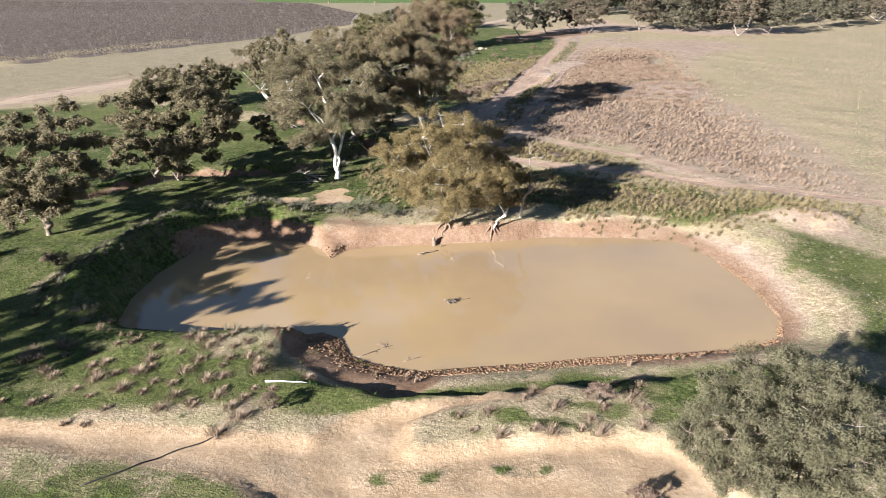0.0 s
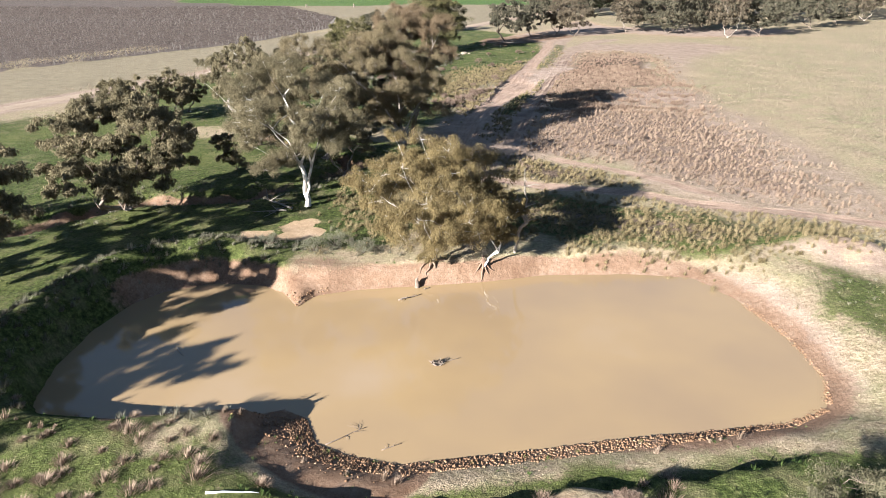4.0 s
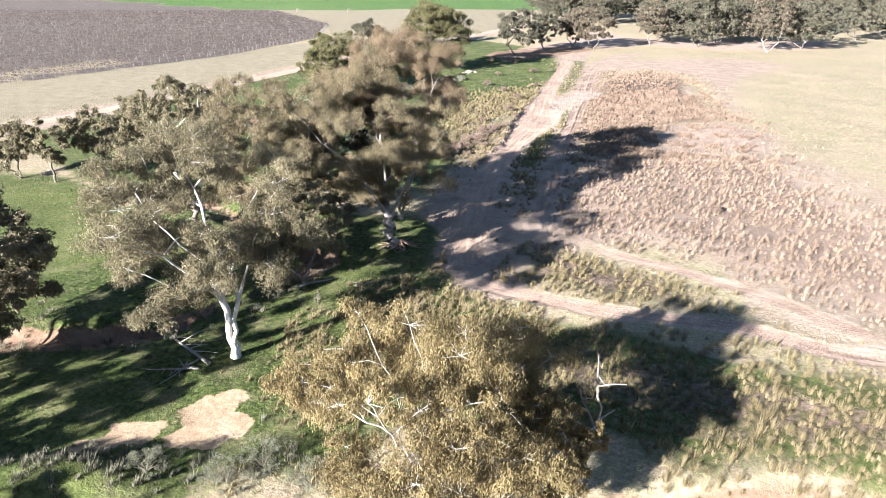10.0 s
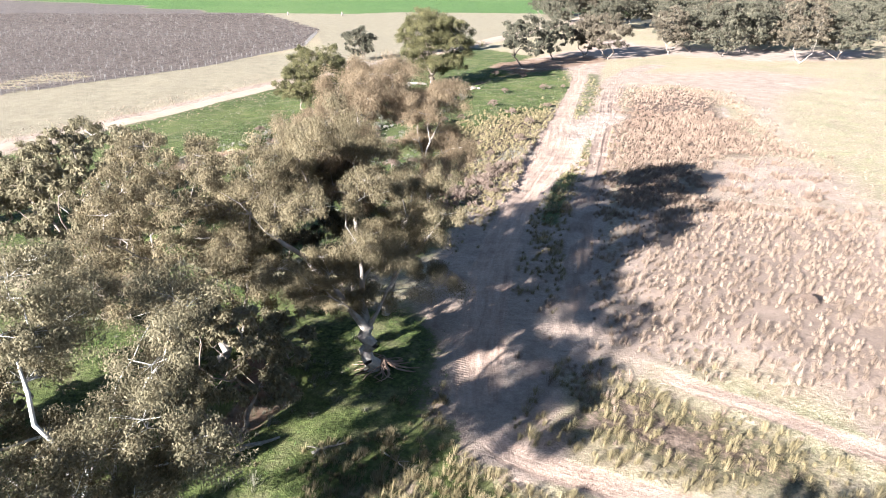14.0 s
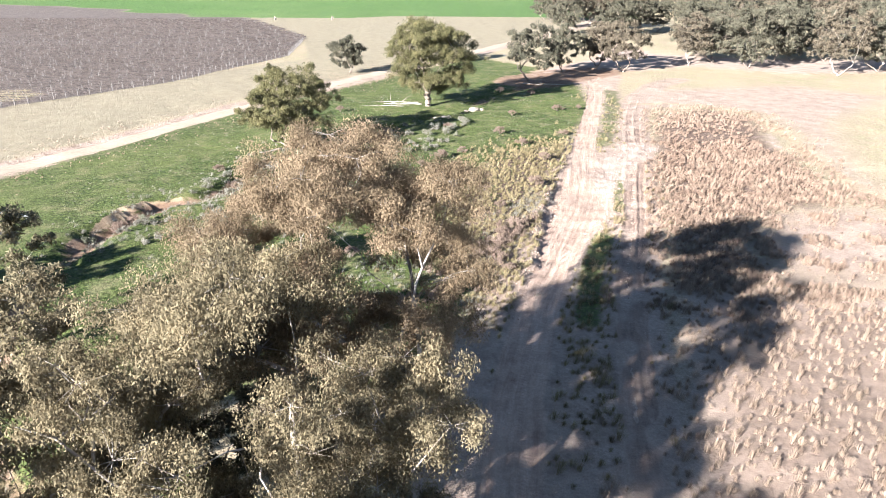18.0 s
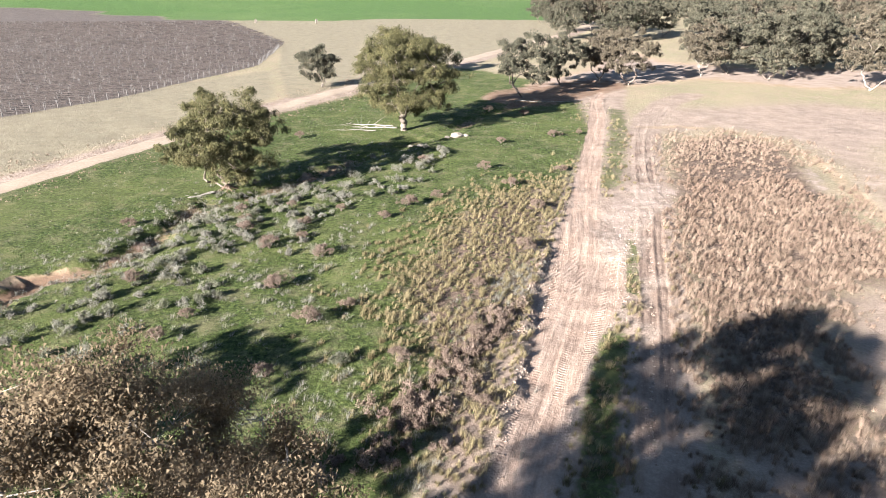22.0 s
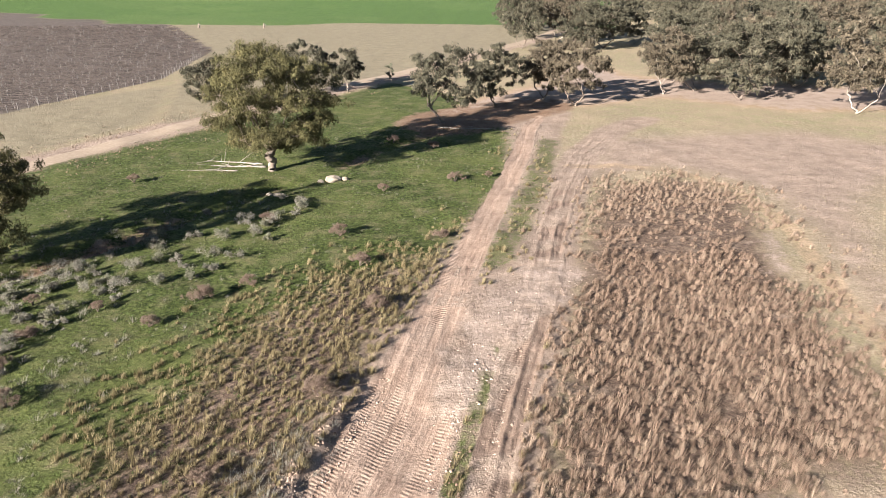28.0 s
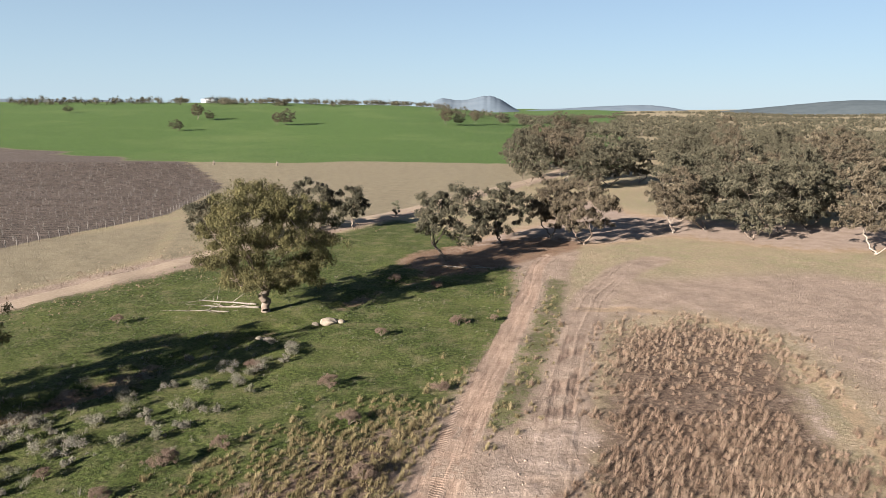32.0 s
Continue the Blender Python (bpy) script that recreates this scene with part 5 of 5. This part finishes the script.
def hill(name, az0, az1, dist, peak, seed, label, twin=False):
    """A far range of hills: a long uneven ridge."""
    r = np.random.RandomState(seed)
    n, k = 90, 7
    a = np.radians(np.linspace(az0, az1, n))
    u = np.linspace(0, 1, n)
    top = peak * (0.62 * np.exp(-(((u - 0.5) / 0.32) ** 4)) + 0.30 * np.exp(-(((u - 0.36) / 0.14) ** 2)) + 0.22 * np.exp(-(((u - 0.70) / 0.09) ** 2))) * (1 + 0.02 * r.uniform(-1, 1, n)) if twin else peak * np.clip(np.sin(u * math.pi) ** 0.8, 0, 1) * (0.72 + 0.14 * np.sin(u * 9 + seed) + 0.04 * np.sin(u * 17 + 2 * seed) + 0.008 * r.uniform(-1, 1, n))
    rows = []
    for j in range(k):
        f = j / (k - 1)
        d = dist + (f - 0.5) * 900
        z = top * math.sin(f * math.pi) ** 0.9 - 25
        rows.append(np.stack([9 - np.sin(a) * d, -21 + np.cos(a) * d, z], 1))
    me = mesh_np(name, np.concatenate(rows), grid_faces(n, k), M_HILL_WOODED if "wooded" in label else M_HILL_HAZED, True)
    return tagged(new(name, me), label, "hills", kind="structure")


# the blue-grey of these ranges is distance haze, painted on
hill("hill_round", -0.4, 11.4, 3700, 104, 9, "rounded hills on the horizon, coloured blue-grey for haze", True)
hill("hill_long", -14, 2, 3900, 66, 5, "low range on the horizon, coloured blue-grey for haze")
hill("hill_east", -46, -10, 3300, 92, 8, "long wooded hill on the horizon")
hill("hill_west", 24, 62, 3900, 96, 6, "low range on the horizon, coloured blue-grey for haze")

# farm shed on the ridge
def box_mesh(name, x0, x1, y0, y1, z0, z1, material, tilt=0.0):
    v = [(x, y, z + (tilt if z == z1 and y == y1 else 0)) for z in (z0, z1) for y in (y0, y1) for x in (x0, x1)]
    f = [(0, 2, 3, 1), (4, 5, 7, 6), (0, 1, 5, 4), (2, 6, 7, 3), (0, 4, 6, 2), (1, 3, 7, 5)]
    return mesh_np(name, v, f, material)


shed = thing("farm_shed", -424, 860, "white farm shed with grey skillion roof on the ridge", "shed")
part("wall", box_mesh("wall", -9, 9, -5, 5, 0, 4.2, M_SHED), shed)
part("roof", box_mesh("roof", -9.8, 9.8, -5.8, 5.8, 4.25, 4.5, M_ROOF, 1.0), shed, "grey sheet roof")
part("door", box_mesh("door", -2.2, 2.2, -5.12, -5.02, 0, 3.4, M_ROOF), shed, "grey roller door")

# ---- vineyard ----
ROW = np.array([-math.cos(radians(9)), -math.sin(radians(9))])


def vineyard():
    r = np.random.RandomState(4)
    starts, edge = [], VINE[1:6]
    for a, b in zip(edge, edge[1:]):
        a, b = np.array(a), np.array(b)
        k = int(abs(b[1] - a[1]) / 2.45)
        starts += [a + (b - a) * i / k for i in range(k)]
    posts, canes = [], []
    for s in starts:
        s = s + ROW * r.uniform(0, 1.2)
        length = 330.0
        for d in np.arange(r.uniform(1, 7.5), length, 7.5 if s[1] < 230 else 13):
            posts.append(s + ROW * d)
        step = 1.1 if s[1] < 180 else 2.2
        for d in np.arange(0.5, length, step):
            canes.append(s + ROW * (d + r.uniform(-0.4, 0.4)))
    posts, canes = np.array(posts), np.array(canes)
    n = len(posts)
    base = np.array([[-1, -1, 0], [1, -1, 0], [1, 1, 0], [-1, 1, 0], [-1, -1, 1], [1, -1, 1], [1, 1, 1], [-1, 1, 1]], float) * [0.035, 0.035, 1.5]
    quads = np.array([[4, 5, 6, 7], [0, 1, 5, 4], [1, 2, 6, 5], [2, 3, 7, 6], [3, 0, 4, 7]])
    v = base[None] + np.stack([posts[:, 0], posts[:, 1], height(posts[:, 0], posts[:, 1]) - 0.05], 1)[:, None]
    me = mesh_np("vine_posts", v.reshape(-1, 3), (np.arange(n)[:, None, None] * 8 + quads[None]).reshape(-1, 4), M_VINE_POST)
    tagged(new("vine_posts", me), "thin weathered trellis posts in long rows", "vineyard posts", kind="stuff")
    n = len(canes)
    z = height(canes[:, 0], canes[:, 1])
    w = np.where(canes[:, 1] < 180, 0.6, 1.2)[:, None]
    lo = np.stack([canes[:, 0], canes[:, 1], z + 0.45], 1)
    along = np.concatenate([np.repeat(ROW[None], n, 0), r.uniform(-0.06, 0.06, (n, 1))], 1)
    up = np.stack([r.normal(0, 0.04, n), r.normal(0, 0.04, n), r.uniform(0.12, 0.28, n)], 1)
    v = np.stack([lo - along * w, lo + along * w * 0.6, lo + along * w + up, lo - along * w * 0.7 + up * 0.8], 1)
    stem = np.stack([lo + [0.05, 0, -0.5], lo + [-0.05, 0, -0.5], lo + [-0.05, 0, 0.1], lo + [0.05, 0, 0.1]], 1)
    v = np.concatenate([v, stem], 0)
    me = mesh_np("vines", v.reshape(-1, 3), np.arange(8 * n).reshape(-1, 4), M_CANE)
    tagged(new("vines", me), "bare brown winter vines on trellis rows", "vines", kind="stuff")
    # strainer posts at the row ends
    first = None
    for s in starts[6:]:
        if s[1] > 190:
            break
        m = Matrix.Translation((s[0] + 0.3, s[1], float(height(s[0], s[1])) - 0.1)) @ Matrix.Rotation(r.uniform(0, 3), 4, "Z")
        if first is None:
            me = mesh_np("end_post", base * [2.0, 2.0, 1.2] + 0, quads, M_VINE_POST)
            first = tagged(new("end_post", me), "pale weathered strainer post at a vine row end", "post", "vine row end posts")
            first.matrix_basis = m
        else:
            copy_thing(first, m)


vineyard()

# ---- shrubs, dead wood and small things ----
def shrub_mould(seed, leaf, h, w):
    r = np.random.RandomState(seed)
    ob = thing("shrub", 0, 0, "twiggy red-brown shrub on green pasture", "shrub", "red-brown shrubs")
    n = 14
    a, q = r.uniform(0, 6.28, n), r.uniform(0.2, 1, n) ** 0.6
    tips = np.stack([np.cos(a) * q * w / 2, np.sin(a) * q * w / 2, h * (0.85 - 0.5 * q * q)], 1)
    for tip in tips[::2]:
        v, f = chain([tip * 0, tip * [0.4, 0.4, 0.55], tip], [0.05, 0.025, 0.01], 4)
        part("stem", mesh_np("stem", v, f, M_BARK_DARK), ob)
    v, f = leaves(r, tips, np.full(n, w * 0.22), 330, 0.10, -0.3, 0.11)
    part("foliage", mesh_np("foliage", v, f, leaf), ob)
    return ob


SHRUBS = [(-22.7, 21.1), (-31.9, 18.0), (-28.6, 23.0), (-33.4, 10.1), (-28.9, 0.5), (-35.1, -6.3), (-24.0, -6.1), (-21.4, -2.1), (-9.8, 60.2), (-11.4, 43.3),
          (-0.4, 65.9), (4.2, 68.9), (-5.2, 12.8), (-14.9, -11.1), (-35.3, 23.5), (-26.8, 8.8), (-52.8, 14.7), (-35.8, -10.4), (-7.4, 35.9), (0.0, 44.7),
          (-9.5, 3.0), (11.0, -131.6), (-41.4, -116.9), (-11.3, -135.9), (13.1, -140.5), (23.0, -44.5), (-46, 60), (-17, 30), (-39.5, 18.5), (-41.0, 21.0), (-38.2, 14.8), (-30.5, 13.4), (-47.5, 8.6), (-44, 0.5), (-20.5, 26.4), (-24.8, -14.5), (-30.2, -17.8), (-8.8, -6.5), (-7.6, -16.2), (-33, 44), (-21.5, 47), (-3.6, 26.5), (-13.6, 88), (-6.0, 84.5), (14.6, -1.5), (-55.8, -7.4), (-55.0, -5.6)]
shrub_moulds = [shrub_mould(1, TWIG_RED, 1.25, 1.6), shrub_mould(2, TWIG_RED, 1.0, 1.7), shrub_mould(3, TWIG_RED, 1.4, 1.4)]
rs = np.random.RandomState(12)
for i, (x, y) in enumerate(SHRUBS):
    s = rs.uniform(0.85, 1.45) * (1.35 if (x, y) in ((11.0, -131.6), (-41.4, -116.9), (-4.8, 12.8), (-5.2, 12.8)) else 1)
    m = Matrix.Translation((x, y, float(height(x, y)) - 0.05)) @ Matrix.Rotation(rs.uniform(0, 6), 4, "Z") @ Matrix.Diagonal((s, s, s, 1))
    if i < 3:
        shrub_moulds[i].matrix_basis = m
    else:
        copy_thing(shrub_moulds[i % 3], m)


def saltbush(x, y, h, w, seed):
    ob = shrub_mould(seed, LEAF_GREY, h, w)
    ob.name = "saltbush"
    ob.location = (x, y, float(height(x, y)) - 0.05)
    tagged(ob, "silvery grey saltbush on the dam bank", "shrub", "saltbushes")


for i, (x, y, h, w) in enumerate(((-22.3, -97.7, 1.3, 2.2), (-15.6, -96.0, 1.6, 3.2), (-17.4, -97.6, 1.4, 2.6), (-12.2, -97.2, 1.5, 2.6), (-19.5, -12, 0.9, 1.5))):
    saltbush(x, y, h, w, 100 + i)


def branch(name, pts, r0, label, category="log", seed=0, twigs=4, material=None, z=None, reach=0.35):
    """A fallen limb: a crooked tapering stem with side branches."""
    r = np.random.RandomState(seed)
    a, b = np.array(pts[0], float), np.array(pts[-1], float)
    ob = thing(name, a[0], a[1], label, category, z=z)
    span = np.linalg.norm(b - a)
    n = max(4, int(span / 0.5))
    pos, parent, rad = [], [], []
    for i in range(n + 1):
        k = i / n
        q = a + (b - a) * k - a
        zz = (float(height(a[0] + q[0], a[1] + q[1])) - ob.location.z if z is None else 0.0) + r0 * 0.6
        pos.append(np.array([q[0] + r.normal(0, 0.04 * span / n), q[1] + r.normal(0, 0.04 * span / n), zz + 0.25 * r0 * math.sin(k * 7)]))
        parent.append(i - 1)
        rad.append(r0 * (1 - 0.65 * k))
    v, f = chain(pos, rad, 8)
    part("stem", mesh_np("stem", v, f, material or M_DEADWOOD, True), ob)
    for t in range(twigs):
        j = r.randint(max(1, n // 3), n)
        d = np.array([*(r.normal(size=2)), abs(r.normal()) * 0.2])
        d *= reach * span * r.uniform(0.5, 1) / np.linalg.norm(d)
        p = np.array([pos[j], pos[j] + d * 0.5 + [0, 0, 0.06], pos[j] + d])
        v, f = chain(p, [rad[j] * 0.6, rad[j] * 0.4, rad[j] * 0.15], 6)
        part("side_branch", mesh_np("side_branch", v, f, material or M_DEADWOOD, True), ob)
    return ob


branch("fallen_limb", [(-24.0, -85.6), (-30.2, -81.2)], 0.16, "bleached fallen limb with bare forked twigs under the white gum", "dead branch", 1, 8)
branch("fallen_limb", [(-24.4, -86.4), (-28.6, -86.8)], 0.12, "bleached fallen limb among bark litter", "dead branch", 2, 6)
branch("fallen_limb", [(-25.0, -84.8), (-26.5, -88.5)], 0.10, "thin grey fallen branch on bare soil", "dead branch", 3, 5)
branch("fallen_log", [(-30.0, 69.6), (-38.5, 69.0)], 0.20, "bleached fallen limb beside the large box tree", "log", 4, 7)
branch("fallen_log", [(-31.0, 71.0), (-40.5, 72.0)], 0.14, "pale fallen limb with bare branches in grass", "log", 5, 7)
branch("fallen_log", [(-33.5, 67.2), (-42.0, 66.2)], 0.1, "thin pale dead branch in green grass", "log", 6, 5)
branch("fallen_log", [(-47.5, 28.0), (-50.5, 25.5)], 0.2, "bleached log at the gully edge", "log", 7, 2)
branch("white_log", [(-12.9, -133.0), (-9.9, -132.4)], 0.075, "bleached white log lying in green grass", "log", 8, 0, M_PIPE)
branch("water_branch", [(-7.2, -104.1), (-5.2, -102.6)], 0.09, "waterlogged branch breaking the muddy surface", "dead branch", 9, 6, M_BARK_DARK, WATER_Z)
branch("water_branch", [(-5.1, -101.4), (-4.6, -101.0)], 0.08, "short dark stick in shallow water", "dead branch", 10, 1, M_BARK_DARK, WATER_Z)
branch("water_branch", [(-1.6, -114.5), (-0.2, -113.6)], 0.05, "floating dark stick on muddy water", "dead branch", 11, 2, M_BARK_DARK, WATER_Z)
branch("water_branch", [(-8.1, -125.6), (-5.8, -123.4)], 0.05, "sunken twiggy branch near the shore", "dead branch", 12, 7, M_BARK_DARK, WATER_Z)
branch("water_branch", [(-4.2, -125.7), (-3.0, -124.8)], 0.04, "dark twig lying in shallow water", "dead branch", 13, 3, M_BARK_DARK, WATER_Z)
branch("bank_stick", [(-24.2, -115.0), (-23.1, -116.1)], 0.06, "pale stick standing out of the water", "stick", 14, 0, M_DEADWOOD, WATER_Z)
branch("creek_log", [(-21.6, -71.4), (-18.8, -69.4)], 0.22, "pale fallen log under the creek gums", "log", 15, 2)
branch("creek_log", [(-16.2, -70.6), (-14.0, -69.0)], 0.10, "white forked branch on shaded grass by the creek gums", "dead branch", 17, 5)
branch("creek_log", [(-11.9, -69.6), (-9.4, -71.6)], 0.06, "thin pale fallen branch on green grass", "dead branch", 18, 4)
branch("track_log", [(-8.5, 99.5), (4.0, 99.0)], 0.1, "grey dead branches by the paddock end", "dead branch", 16, 6)


def floating_debris(x, y):
    ob = thing("floating_debris", x, y, "dark clump of debris floating on the dam", "debris", z=WATER_Z)
    r = np.random.RandomState(3)
    v, f = leaves(r, np.array([[0, 0, 0.08], [0.25, 0.1, 0.06]]), np.array([0.4, 0.3]), 90, 0.3, 0, 0.2, 0.35)
    part("clump", mesh_np("clump", v, f, M_BARK_DARK), ob)


floating_debris(-2.0, -114.7)


def roots(name, x, y, count, reach, label, seed, thick=1.0):
    r = np.random.RandomState(seed)
    ob = thing(name, x, y, label, "roots")
    for i in range(count):
        a = 6.28 * i / count + r.uniform(-0.3, 0.3)
        L = reach * r.uniform(0.6, 1.2)
        p = []
        for k in (0, 0.25, 0.5, 0.75, 1.0):
            px, py = math.cos(a + k * 0.5 * r.uniform(-1, 1)) * L * k, math.sin(a + k * 0.3) * L * k
            p.append([px, py, float(height(x + px, y + py)) - ob.location.z + 0.75 * (1 - k) ** 2 + 0.04])
        v, f = chain(p, np.array([0.30, 0.22, 0.16, 0.11, 0.05]) * min(1.0, reach / 2.6) * thick, 8)
        part("root", mesh_np("root", v, f, M_ROOT, True), ob)


roots("exposed_roots", -13.6, -60.2, 22, 2.4, "tangle of exposed reddish roots at the old gum", 5, 0.5)
roots("exposed_roots", -46.6, 29.6, 9, 1.7, "exposed roots over the gully at the box tree", 6, 0.5)
roots("exposed_roots", 0.5, -98.0, 7, 1.1, "bare roots of the young gum above the waterline", 7)
roots("exposed_roots", -4.7, -99.0, 7, 1.3, "bare roots of the red gum on the clay bank", 8)


def stump(x, y):
    ob = thing("stump", x, y, "short charred stump on the clay bank", "stump")
    v, f = chain([[0, 0, -0.1], [0.03, 0, 0.5], [-0.05, 0.04, 1.0], [0.1, 0.0, 1.25]], [0.32, 0.24, 0.17, 0.05], 8)
    part("trunk", mesh_np("trunk", v, f, M_BARK_DARK, True), ob)


stump(-5.9, -101.0)


def boulder(x, y, s, seed, label):
    r = np.random.RandomState(seed)
    bm = bmesh.new()
    bmesh.ops.create_icosphere(bm, subdivisions=3, radius=s)
    for v in bm.verts:
        k = 1 + 0.28 * noise.noise(v.co * (1.4 / s) + Vector((seed, 0, 0))) + 0.1 * noise.noise(v.co * (4 / s))
        v.co = Vector((v.co.x * k * 1.25, v.co.y * k, max(-0.3 * s, v.co.z * k * 0.62)))
    me = bpy.data.meshes.new("boulder")
    bm.to_mesh(me)
    bm.free()
    me.materials.append(M_STONE)
    ob = new("boulder", me)
    ob.location = (x, y, float(height(x, y)) + 0.12 * s)
    ob.rotation_euler = (0, 0, r.uniform(0, 6))
    tagged(ob, label, "rock", "pale boulders by the gully")


for i, (x, y, s) in enumerate(((-18.1, 64.3, 0.95), (-16.4, 64.9, 0.5), (-19.6, 63.6, 0.45), (-23.5, 56.5, 0.5), (-25.5, 58.6, 0.4))):
    boulder(x, y, s, i, "pale rounded boulder in grass by the gully")


def hose(pts):
    a = np.array(pts, float)
    ob = thing("poly_pipe", a[0][0], a[0][1], "thin black poly pipe lying across bare sand", "pipe")
    dense = np.concatenate([np.linspace(p, q, 8, endpoint=False) for p, q in zip(a, a[1:])])
    for _ in range(6):
        dense[1:-1] = (dense[:-2] + 2 * dense[1:-1] + dense[2:]) / 4
    p = np.stack([dense[:, 0] - a[0][0], dense[:, 1] - a[0][1], height(dense[:, 0], dense[:, 1]) - ob.location.z + 0.05], 1)
    v, f = chain(p, np.full(len(p), 0.045), 6)
    part("pipe", mesh_np("pipe", v, f, M_HOSE, True), ob)


hose([(-13.2, -138.6), (-14.6, -140.0), (-16.2, -141.3), (-17.6, -143.2), (-19.6, -145.0)])


def small_stump(x, y, seed):
    ob = thing("paddock_stump", x, y, "weathered stump standing in the tan paddock", "stump", "paddock stumps")
    v, f = chain([[0, 0, -0.1], [0.1, 0, 0.8], [0.0, 0.1, 1.5], [0.2, 0, 2.1]], [0.6, 0.42, 0.36, 0.2], 8)
    part("trunk", mesh_np("trunk", v, f, M_BARK_DARK, True), ob)
    v, f = chain([[0.1, 0, 0.8], [0.7, 0.1, 1.3], [0.9, 0.1, 1.6]], [0.28, 0.2, 0.1], 6)
    part("side_branch", mesh_np("side_branch", v, f, M_DEADWOOD, True), ob)


small_stump(-142.6, 287.6, 1)
small_stump(-111.6, 288.6, 2)
